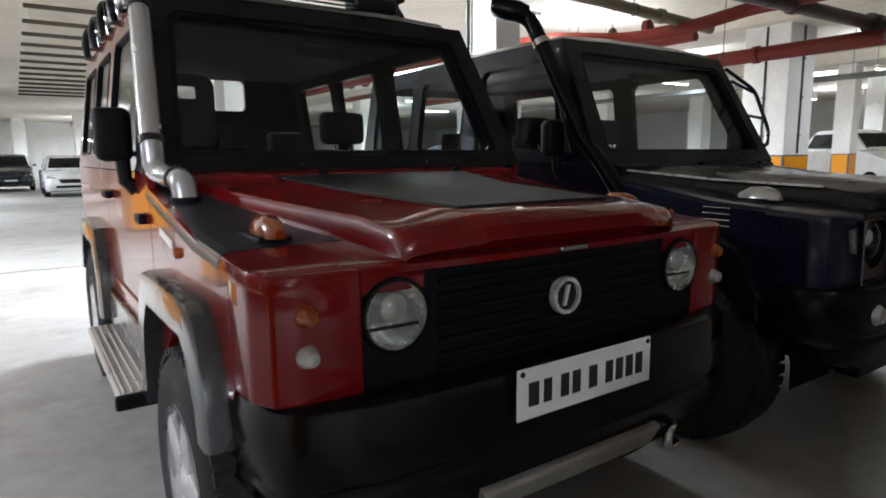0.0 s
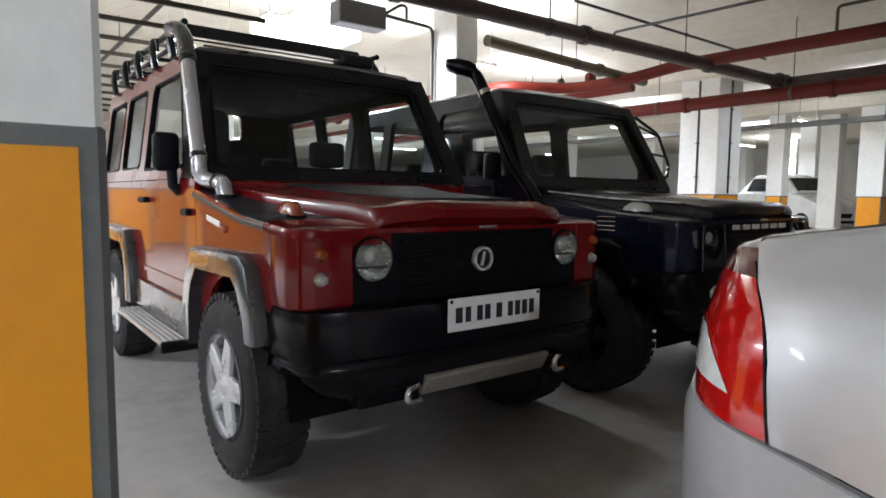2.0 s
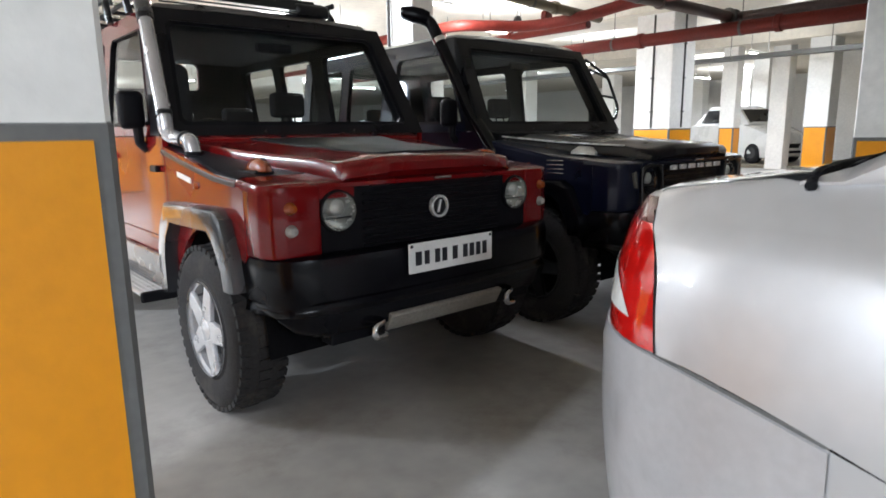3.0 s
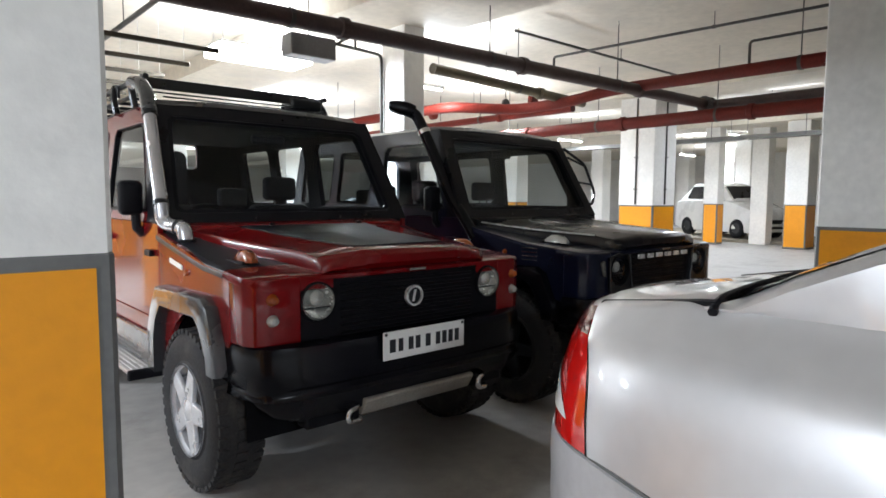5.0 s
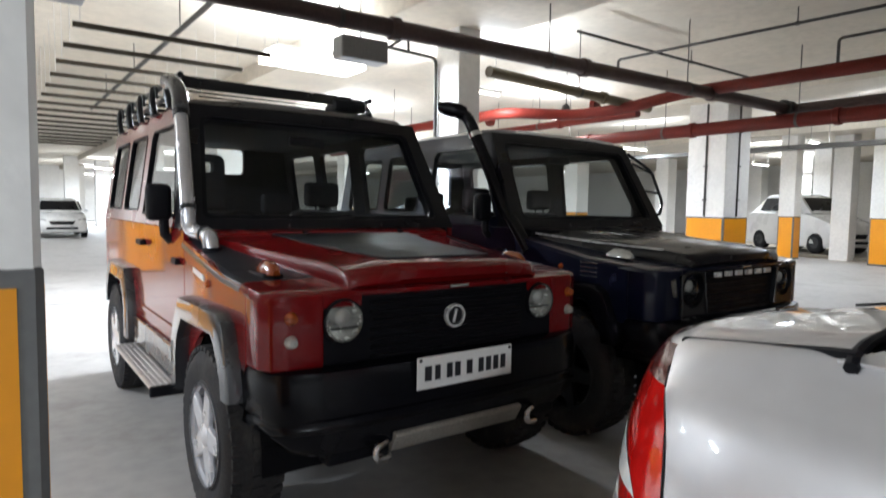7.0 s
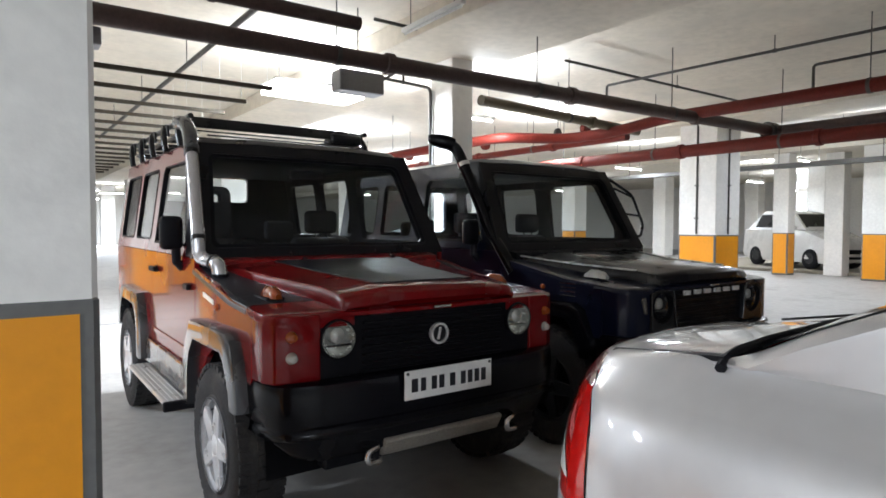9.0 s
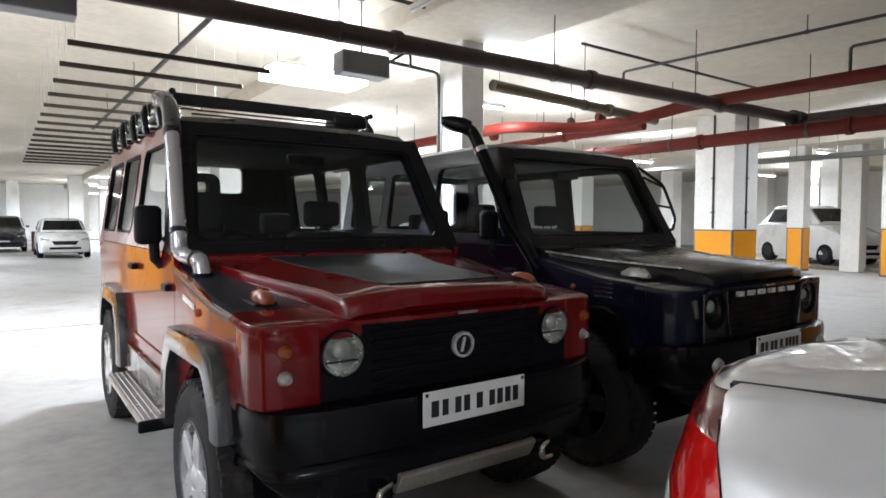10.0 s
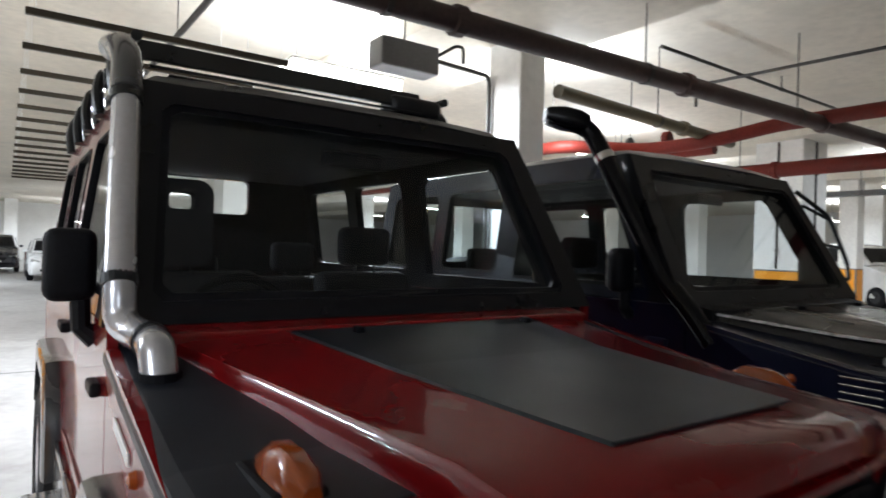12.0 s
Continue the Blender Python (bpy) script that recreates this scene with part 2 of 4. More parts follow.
def loft(sections, bm=None, cap=True, closed=True):
    """Skins a row of loops with the same count of points."""
    m = bmesh.new()
    rings = [[m.verts.new(p) for p in s] for s in sections]
    n = len(rings[0])
    for A, B in zip(rings, rings[1:]):
        for k in range(n if closed else n - 1):
            m.faces.new((A[k], A[(k + 1) % n], B[(k + 1) % n], B[k]))
    if cap and closed:
        m.faces.new(rings[0][::-1])
        m.faces.new(rings[-1])
    return merge(bm, m)


def arc(cy, cz, r, a0, a1, n=14):
    return [(cy + r * math.cos(radians(a0 + (a1 - a0) * i / n)), cz + r * math.sin(radians(a0 + (a1 - a0) * i / n))) for i in range(n + 1)]


def rrect(u0, u1, v0, v1, r, n=4):
    out = []
    for cu, cv, a in ((u1 - r, v1 - r, 0), (u0 + r, v1 - r, 90), (u0 + r, v0 + r, 180), (u1 - r, v0 + r, 270)):
        out += arc(cu, cv, r, a, a + 90, n)
    return out


def mirror_x(bm):
    for v in bm.verts:
        v.co.x = -v.co.x
    bmesh.ops.reverse_faces(bm, faces=bm.faces)
    return bm


def shear_x(bm, z0, k):
    """Leans all above z0 towards the middle."""
    for v in bm.verts:
        if v.co.z > z0:
            v.co.x -= math.copysign(k * (v.co.z - z0), v.co.x)
    return bm



# ---- off-road vehicles ----
def wheel_parts(car, x, y, z, side, rim_mat, spokes=5):
    """A wheel with tread blocks and a spoked rim; side is -1 or 1, the way its face looks."""
    R, W = 0.385, 0.235
    xo = x
    h = side
    w = thing("wheel", (0, 0, 0))
    w.parent = car
    prof = [(0.215, 0), (0.235, 0.012 * -1), (0.30, 0.006), (0.345, -0.006), (0.372, -0.03), (0.385, -0.06), (0.385, -W + 0.06), (0.372, -W + 0.03), (0.33, -W), (0.215, -W)]
    bm = lathe([(r, h * d) for r, d in prof], "x", (xo, y, z), 48)
    nb = 44
    tb = bmesh.new()
    for k in range(nb):
        for row, (d0, d1) in enumerate(((-0.012, -0.075), (-0.09, -0.145), (-0.16, -W + 0.012))):
            a = 2 * math.pi * (k + 0.5 * (row % 2)) / nb
            b = box(min(h * d0, h * d1), max(h * d0, h * d1), -0.018, 0.018, 0.376 if row == 1 else 0.362, 0.391 if row == 1 else 0.3845)
            bmesh.ops.rotate(b, verts=b.verts, cent=(0, 0, 0), matrix=Matrix.Rotation(a, 3, "X"))
            bmesh.ops.translate(b, verts=b.verts, vec=(xo, y, z))
            merge(tb, b)
    part("tyre", bm, RUBBER, w, "dusty black off-road tyre", True)
    tagged(part("tread", tb, RUBBER, w), kind="stuff")
    rim = lathe([(0.222, h * 0.0), (0.222, h * -0.012), (0.205, h * -0.02), (0.2, h * -0.10), (0.05, h * -0.11)], "x", (xo, y, z), 40)
    part("rim", rim, ALLOY if rim_mat is None else rim_mat, w, "silver alloy rim" if rim_mat is None else "", True)
    for k in range(spokes):
        a = 2 * math.pi * k / spokes + 0.3
        b = prism([(-0.052, 0.05), (0.052, 0.05), (0.034, 0.212), (-0.034, 0.212)], "x", min(h * -0.03, h * -0.005), max(h * -0.03, h * -0.005), 0.006)
        bmesh.ops.rotate(b, verts=b.verts, cent=(0, 0, 0), matrix=Matrix.Rotation(a, 3, "X"))
        bmesh.ops.translate(b, verts=b.verts, vec=(xo, y, z))
        part("spoke", b, ALLOY if rim_mat is None else rim_mat, w)
    part("hub_cap", lathe([(0.001, h * 0.004), (0.03, h * 0.002), (0.05, h * -0.006), (0.062, h * -0.03)], "x", (xo, y, z), 24), ALLOY if rim_mat is None else rim_mat, w, smooth=True)
    part("brake_disc", lathe([(0.001, h * -0.075), (0.197, h * -0.075), (0.197, h * -0.095), (0.001, h * -0.095)], "x", (xo, y, z), 24), MATTBLK, w)


def offroader(name, loc, paint, top, label, red):
    car = thing(name, loc, 0, label, "car", "parked off-roaders")
    S = (-1, 1)
    HB = 0.83
    FY, RY, HZ = 0.71, 3.11, 0.385
    # lower body panels
    for s in S:
        xo = s * HB
        th = -s * 0.025
        fend = [(0.302, 0.775), (0.302, 1.068), (0.55, 1.085), (1.22, 1.20), (1.22, 0.50)] + arc(FY, HZ, 0.46, 12, 140, 12)
        part("front_fender", plate(fend, [], "x", xo, th), paint, car)
        part("fender_badge", prism([(0.86, 1.035), (0.86, 1.06), (1.04, 1.085), (1.04, 1.06)], "x", xo, xo + s * 0.006, 0.002), PLATEW, car, "plain white bar badge") if red else None
        part("side_repeater", lathe([(0.001, s * 0.016), (0.014, s * 0.012), (0.018, 0.0)], "x", (xo, 0.80, 1.03), 14), AMBER, car, "small amber side repeater", True)
        door = [(1.228, 0.50), (1.228, 1.25), (2.37, 1.25), (2.37, 0.50)]
        d = part("door", plate(door, [], "x", xo, th), paint, car)
        part("door_rib", prism([(1.25, 0.70), (1.25, 0.73), (2.35, 0.73), (2.35, 0.70)], "x", xo, xo + s * 0.008, 0.003), paint, d)
        hb = box(-0.014, 0.014, 1.30, 1.40, 1.10, 1.135, 0.008)
        bmesh.ops.translate(hb, verts=hb.verts, vec=(xo + s * 0.012, 0, -0.03))
        part("door_hinge", hb, BLACKPL if red else paint, d)
        hb = box(min(xo, xo + s * 0.035), max(xo, xo + s * 0.035), 2.16, 2.32, 1.12, 1.155, 0.01)
        part("door_handle", hb, BLACKPL, d, "black door handle")
        quart = [(2.378, 0.50), (2.378, 1.25), (3.86, 1.25), (3.86, 0.62), (3.60, 0.55)] + arc(RY, HZ, 0.46, 22, 164, 12)
        part("rear_quarter", plate(quart, [], "x", xo, th), paint, car)
        part("sill_cladding", prism([(1.26, 0.46), (1.24, 0.60), (1.27, 0.635), (2.60, 0.635), (2.63, 0.60), (2.61, 0.46)], "x", xo, xo + s * 0.022, 0.008), GREYPL, car, "grey plastic sill cladding")
        # upper side with window openings, leaning in
        k = 0.14
        up = [(1.24, 1.255), (1.60, 1.93), (3.82, 1.93), (3.86, 1.255)]
        w1 = [(1.43, 1.31), (1.68, 1.80), (1.72, 1.83), (2.27, 1.83), (2.31, 1.79), (2.31, 1.31)]
        w2 = rrect(2.46, 3.02, 1.33, 1.83, 0.05)
        w3 = rrect(3.12, 3.70, 1.33, 1.83, 0.05)
        part("upper_side", shear_x(plate(up, [w1, w2, w3], "x", xo, th), 1.255, k), paint, car)
        part("inner_lining", shear_x(plate(up, [w1, w2, w3], "x", xo - s * 0.027, -s * 0.012), 1.255, k), TRIM, car)
        part("door_lining", box(min(s * 0.785, s * 0.80), max(s * 0.785, s * 0.80), 1.24, 3.82, 0.5, 1.25), TRIM, car)
        part("a_pillar", shear_x(plate([(1.235, 1.257), (1.597, 1.935), (1.70, 1.935), (1.66, 1.83), (1.40, 1.30), (1.40, 1.257)], [], "x", xo + s * 0.001, s * 0.006), 1.255, k), GLOSSBLK, car, "gloss black windscreen pillar")
        for w in (w1, w2, w3):
            g = shear_x(plate(w, [], "x", xo - s * 0.012, -s * 0.004), 1.255, k)
            go = part("side_window", g, TINTG, car, "tinted side window glass")
            go.visible_shadow = False
            inner = [(sum(p[0] for p in w) / len(w) + (u - sum(p[0] for p in w) / len(w)) * 0.95, sum(p[1] for p in w) / len(w) + (v - sum(p[1] for p in w) / len(w)) * 0.95) for u, v in w]
            part("window_seal", shear_x(plate(w, [inner], "x", xo + s * 0.003, -s * 0.044), 1.255, k), BLACKPL, car)
        # wheel arches
        for y0, flip in ((FY, 1), (RY, -1)):
            outer = [(0.58, 0.47), (0.57, 0.70), (0.52, 0.82), (0.43, 0.935), (-0.21, 0.95), (-0.28, 0.91), (-0.36, 0.73), (-0.375, 0.62)]
            inn = [(0.455, 0.47), (0.45, 0.66), (0.41, 0.76), (0.33, 0.845), (-0.15, 0.855), (-0.20, 0.82), (-0.275, 0.70), (-0.29, 0.62)]
            lo = [(y0 + flip * u, v) for u, v in outer]
            li = [(y0 + flip * u, v) for u, v in inn]
            n = len(lo)
            secs = []
            for (uo, vo), (ui, vi) in zip(lo, li):
                xb, xf = s * (HB - 0.01), s * (HB + 0.062)
                secs.append([(xb, uo, vo), (s * (HB + 0.03), uo, vo), (s * (HB + 0.052), uo * 0.96 + ui * 0.04, vo * 0.93 + vi * 0.07), (xf, uo * 0.75 + ui * 0.25, vo * 0.75 + vi * 0.25), (xf, ui, vi), (s * (HB + 0.05), ui, vi), (xb, ui, vi)])
            part("wheel_arch_flare", loft(secs), GREYPL if red else BUMPER, car, "glossy grey plastic wheel arch flare" if red else "black plastic wheel arch flare", True)
            well = arc(y0, HZ, 0.47, -5, 185, 14)
            wb = loft([[(s * 0.79, u, v), (s * 0.45, u, v)] for u, v in well], closed=False, cap=False)
            bmesh.ops.solidify(wb, geom=wb.faces[:], thickness=0.01)
            part("wheel_well", wb, TRIM, car)
        # side step
        st = part("side_step", box(min(s * 0.80, s * 0.965), max(s * 0.80, s * 0.965), 1.36, 2.52, 0.415, 0.445, 0.012), ALU if red else MATTBLK, car, "ribbed aluminium side step" if red else "black side step")
        for k2 in range(5):
            xx = s * (0.825 + k2 * 0.028)
            part("step_rib", box(xx - 0.006, xx + 0.006, 1.38, 2.50, 0.445, 0.451, 0.002, 1), ALU if red else MATTBLK, st)
        part("step_end_cap", box(min(s * 0.79, s * 0.975), max(s * 0.79, s * 0.975), 1.335, 1.365, 0.395, 0.452, 0.01), BLACKPL, st)
        for yy in (1.6, 2.3):
            part("step_bracket", tube([(s * 0.6, yy, 0.52), (s * 0.85, yy, 0.42)], 0.018, 8), MATTBLK, st)
        # the navy car's rims are black in place of the shade that hides them
        for yy in (FY, RY):
            wheel_parts(car, s * 0.885, yy, HZ, s, None if red else MATTBLK)
        # mirror
        mr = part("door_mirror", box(min(s * 0.825, s * 0.950), max(s * 0.825, s * 0.950), 1.47, 1.55, 1.29, 1.485, 0.03, 3), BLACKPL, car, "black door mirror", True)
        part("mirror_glass", box(min(s * 0.84, s * 0.935), max(s * 0.84, s * 0.935), 1.551, 1.556, 1.31, 1.465, 0.002, 1), CHROME, mr)
        part("mirror_arm", tube([(s * 0.862, 1.51, 1.31), (s * 0.858, 1.51, 1.22), (s * 0.82, 1.51, 1.19)], [0.026, 0.026, 0.034], 10), BLACKPL, mr)
        # front corner with side lamps
        cor = [(s * 0.60, 0.10), (s * 0.74, 0.113), (s * 0.795, 0.135), (s * 0.826, 0.19), (s * 0.833, 0.30), (s * 0.60, 0.30)]
        part("front_corner_panel", prism(cor, "z", 0.775, 1.06, 0.012, 3), paint, car, smooth=True)
        for zz, mm, rr, lab in () if not red else ((0.972, AMBER, 0.022, "amber indicator lens"), (0.885, CLEARL, 0.022, "clear parking lamp")):
            part("front_lamp", lathe([(0.001, -0.022), (rr * 0.7, -0.018), (rr, -0.004), (rr + 0.004, 0.006), (rr + 0.004, 0.015)], "y", (s * 0.725, 0.105, zz), 24), mm, car, lab, True)
        # fender top and its indicator
        def ftop(rows):
            return loft([[(s * (w - 0.02), y, z + 0.004), (s * (o - 0.03), y, z), (s * (o - 0.005), y, z - 0.006), (s * (o + 0.003), y, z - 0.022), (s * (o + 0.003), y, z - 0.04), (s * (w - 0.02), y, z - 0.04)] for y, z, w, o in rows])
        part("fender_nose", ftop(((0.108, 1.040, 0.46, 0.70), (0.115, 1.054, 0.46, 0.745), (0.13, 1.061, 0.46, 0.785), (0.16, 1.066, 0.465, 0.812), (0.20, 1.070, 0.47, 0.826), (0.27, 1.076, 0.48, HB), (0.36, 1.084, 0.49, HB))), paint, car, "", True)
        part("fender_top", ftop(((0.364, 1.085, 0.50, HB), (0.6, 1.100, 0.54, HB), (1.0, 1.160, 0.635, HB), (1.26, 1.205, 0.70, HB))), FTOP if red else paint, car, "black fender top" if red else "")
        ip = part("fender_indicator_base", box(min(s * 0.63, s * 0.72), max(s * 0.63, s * 0.72), 0.42, 0.60, 1.08, 1.105, 0.01), BLACKPL, car)
        ic = [[(s * (0.675 + dx * w), 0.46 + yy, 1.10 + zz * hgt) for dx, zz in ((-0.03, 0), (-0.026, 0.7), (-0.012, 1), (0.012, 1), (0.026, 0.7), (0.03, 0))] for yy, w, hgt in ((-0.075, 0.5, 0.022), (-0.05, 0.9, 0.042), (-0.01, 1.1, 0.054), (0.05, 1.1, 0.054), (0.10, 0.8, 0.028))]
        part("fender_indicator", loft(ic), AMBER if red else CLEARL, car, "amber fender indicator" if red else "clear fender lamp", True)
        # headlight
        hl = thing("headlight")
        hl.parent = car
        hx, hy, hz = s * 0.52, 0.10, 0.945
        part("bowl", lathe([(0.078, -0.005), (0.075, 0.01), (0.054, 0.045), (0.02, 0.06), (0.001, 0.06)], "y", (hx, hy, hz), 32), REFLECT if red else GLOSSBLK, hl, smooth=True)
        part("bezel", lathe([(0.079, 0.0), (0.080, -0.008), (0.086, -0.006), (0.088, 0.012), (0.079, 0.012)], "y", (hx, hy, hz), 32), BLACKPL, hl, smooth=True)
        part("projector", lathe([(0.001, -0.004), (0.02, 0.0), (0.034, 0.012), (0.04, 0.05)], "y", (hx, hy, hz + 0.015), 20), CLEARL, hl, smooth=True)
        part("lamp_divider", box(hx - 0.064, hx + 0.064, hy + 0.004, hy + 0.016, hz - 0.030, hz - 0.024, 0.002, 1), MATTBLK, hl)
        lg = part("lamp_glass", lathe([(0.001, -0.028), (0.040, -0.022), (0.066, -0.012), (0.078, -0.004)], "y", (hx, hy, hz), 32), LENS, hl, smooth=True)
        lg.visible_shadow = False
    # hood with raised shoulders and flat centre
    def hood_sec(y, z, w, p, d=0.05):
        return [(-w, y, z - d), (-w, y, z - 0.004), (-w + 0.012, y, z + 0.013), (-w + 0.045, y, z + 0.018), (-p - 0.012, y, z + 0.026), (-p, y, z + 0.031), (p, y, z + 0.031), (p + 0.012, y, z + 0.026), (w - 0.045, y, z + 0.018), (w - 0.012, y, z + 0.013), (w, y, z - 0.004), (w, y, z - d)]
    bow = lambda sec: [(x, y + 0.05 * (abs(x) / 0.5) ** 4, z - 0.012 * (abs(x) / 0.5) ** 6) for x, y, z in sec]
    part("bonnet", loft([bow(hood_sec(0.10, 1.065, 0.490, 0.275, 0.03)), bow(hood_sec(0.066, 1.065, 0.492, 0.277)), bow(hood_sec(0.066, 1.10, 0.495, 0.280)), bow(hood_sec(0.085, 1.122, 0.497, 0.283, 0.06)), bow(hood_sec(0.13, 1.130, 0.50, 0.285, 0.07)), hood_sec(0.3, 1.138, 0.508, 0.298, 0.07), hood_sec(0.75, 1.160, 0.585, 0.355, 0.05), hood_sec(1.22, 1.205, 0.715, 0.445)]), paint if red else NAVYTOP, car, "" if red else "dark black-painted bonnet", True)
    part("front_lip", loft([[(x, 0.085 + 0.03 * (abs(x) / 0.62) ** 3 + dy, z) for dy, z in ((0.02, 1.035), (0.0, 1.042), (0.0, 1.058), (0.02, 1.068), (0.10, 1.070), (0.10, 1.035))] for x in (-0.64, -0.56, -0.45, -0.3, 0, 0.3, 0.45, 0.56, 0.64)]), paint, car, "", True)
    if red:
        part("bonnet_panel", loft([[(-p, y, z), (-p + 0.005, y, z + 0.006), (p - 0.005, y, z + 0.006), (p, y, z)] for y, z, p in ((0.20, 1.1655, 0.278), (0.30, 1.1695, 0.290), (0.75, 1.1915, 0.345), (1.12, 1.228, 0.422))]), FTOP, car, "satin black bonnet panel")
    part("bonnet_latch", box(-0.05, 0.05, 0.055, 0.085, 1.050, 1.063, 0.004), CHROME, car)
    part("cowl", prism([(1.16, 1.10), (1.16, 1.235), (1.30, 1.262), (1.30, 1.10)], "x", -0.74, 0.74, 0.008), paint if red else BLACKPL, car)
    for x in (-0.28, 0.30):
        w = part("wiper", tube([(x, 1.23, 1.262), (x + 0.02, 1.262, 1.285), (x + 0.42, 1.275, 1.315)], 0.007, 6), MATTBLK, car)
        part("washer_jet", box(x - 0.012, x + 0.012, 1.0, 1.03, 1.235, 1.252, 0.004), BLACKPL, car)
    # grille panel
    gp = part("grille_panel", plate([(-0.63, 0.70), (-0.63, 1.04), (0.63, 1.04), (0.63, 0.70)], [arc(-0.52, 0.945, 0.080, 0, 348, 29), arc(0.52, 0.945, 0.080, 0, 348, 29)], "y", 0.112, 0.03), BLACKPL, car, "black grille panel")
    for k in range(8):
        z = 0.745 + k * 0.036
        if red:
            part("grille_slat", box(-0.40, 0.40, 0.098, 0.118, z, z + 0.016, 0.004, 1), BLACKPL, gp)
        else:
            part("grille_slat", box(-0.34, 0.34, 0.098, 0.118, z, z + 0.012, 0.003, 1), BLACKPL, gp)
    if red:
        eb = part("badge_ring", lathe([(0.040, -0.012), (0.050, -0.012), (0.053, -0.004), (0.050, 0.012), (0.040, 0.012), (0.040, -0.012)], "y", (0, 0.09, 0.923), 32), BADGE, gp, "round chrome badge ring", True)
        part("badge_disc", lathe([(0.001, 0.0), (0.041, 0.0), (0.041, 0.012), (0.001, 0.012)], "y", (0, 0.088, 0.923), 28), MATTBLK, gp)
        part("badge_bar", prism([(-0.014, 0.895), (-0.002, 0.895), (0.012, 0.952), (0.0, 0.952)], "y", 0.080, 0.09, 0.002), BADGE, gp)
    else:
        for k in range(6):
            x = -0.30 + k * 0.115
            part("badge_bar", box(x, x + 0.075, 0.085, 0.10, 1.000, 1.030, 0.004), BADGE, gp, "plain silver badge bar")
    # bumper
    def bump(x, y, lift=0.0):
        return [(x, y + 0.035, 0.782), (x, y + 0.008, 0.770), (x, y, 0.735), (x, y + 0.004, 0.60), (x, y + 0.02, 0.585), (x, y + 0.02, 0.56), (x, y + 0.006, 0.545), (x, y + 0.02, 0.46 + lift), (x, y + 0.06, 0.43 + lift), (x, y + 0.14, 0.43 + lift), (x, y + 0.14, 0.782)]
    secs = []
    for x, y, l, tw in ((-0.835, 0.40, 0.12, 1), (-0.83, 0.25, 0.10, 1), (-0.80, 0.135, 0.07, 0.6), (-0.74, 0.075, 0.04, 0.2), (-0.6, 0.035, 0.0, 0), (-0.3, 0.02, 0, 0), (0.3, 0.02, 0, 0), (0.6, 0.035, 0, 0), (0.74, 0.075, 0.04, 0.2), (0.80, 0.135, 0.07, 0.6), (0.83, 0.25, 0.10, 1), (0.835, 0.40, 0.12, 1)):
        sec = bump(0, 0, l)
        sg = -1 if x < 0 else 1
        secs.append([(x - sg * dy * tw, y + dy * (1 - tw), z) for _, dy, z in sec])
    part("front_bumper", loft(secs), BUMPER, car, "glossy black front bumper", True)
    part("lower_valance", box(-0.6, 0.6, 0.07, 0.16, 0.40, 0.46, 0.01), BLACKPL, car)
    if red:
        sk = prism([(0.018, 0.495), (0.010, 0.485), (0.05, 0.415), (0.20, 0.39), (0.20, 0.41), (0.05, 0.50)], "x", -0.335, 0.335, 0.006)
        part("skid_plate", sk, mat("skid_grey", (0.30, 0.28, 0.25), 0.5, 0.3, 0, 0.2, 8, dirt=(0.15, 0.13, 0.11)), car, "dull grey metal skid plate")
        for sx in (-0.415, 0.375):
            part("tow_hook", tube(bend([(sx + 0.05, 0.16, 0.470), (sx + 0.05, 0.03, 0.470), (sx - 0.02, 0.0, 0.465), (sx - 0.02, 0.0, 0.415), (sx + 0.06, 0.02, 0.405), (sx + 0.06, 0.16, 0.405)], 0.025), 0.014, 10), CHROME, car, "bright metal tow hook", True)
    else:
        for sx in (-0.57, 0.57):
            part("fog_lamp", lathe([(0.001, -0.02), (0.03, -0.015), (0.042, 0), (0.046, 0.02)], "y", (sx, 0.03, 0.665), 20), CLEARL, car, "small round fog lamp", True)
    npl = part("number_plate", box(-0.25, 0.25, -0.004, 0.004, 0.656, 0.787, 0.003, 1), PLATEW, car, "white number plate with dark bars")
    x = -0.215
    for w in (0.05, 0.04, 0, 0.042, 0.042, 0, 0.045, 0, 0.041, 0.041, 0.041, 0.041):
        if w:
            part("plate_bar", box(x, x + w * 0.66, -0.0065, -0.0035, 0.690, 0.750), INK, npl)
        x += w if w else 0.019
    for sx in (-0.235, 0.235):
        part("plate_screw", lathe([(0.001, -0.004), (0.007, -0.003), (0.008, 0.002)], "y", (sx, -0.004, 0.775), 10), MATTBLK, npl)
    # windscreen
    sl = 0.53
    def lean(bm):
        for v in bm.verts:
            v.co.y += (v.co.z - 1.25) * sl
        return bm
    outer = [(-0.842, 1.25), (-0.746, 1.932), (0.746, 1.932), (0.842, 1.25)]
    inner = [(-0.725, 1.33), (-0.665, 1.84), (-0.63, 1.865), (0.63, 1.865), (0.665, 1.84), (0.725, 1.33), (0.70, 1.305), (-0.70, 1.305)]
    part("windscreen_frame", lean(plate(outer, [inner], "y", 1.228, 0.05)), GLOSSBLK, car, "gloss black windscreen surround")
    g = part("windscreen", lean(plate(inner, [], "y", 1.262, 0.005)), GLASS, car, "clear windscreen glass")
    g.visible_shadow = False
    rub = [(u * 0.965, 1.575 + (v - 1.575) * 0.93) for u, v in inner]
    part("windscreen_seal", lean(plate(inner, [rub], "y", 1.238, 0.015)), BLACKPL, car)
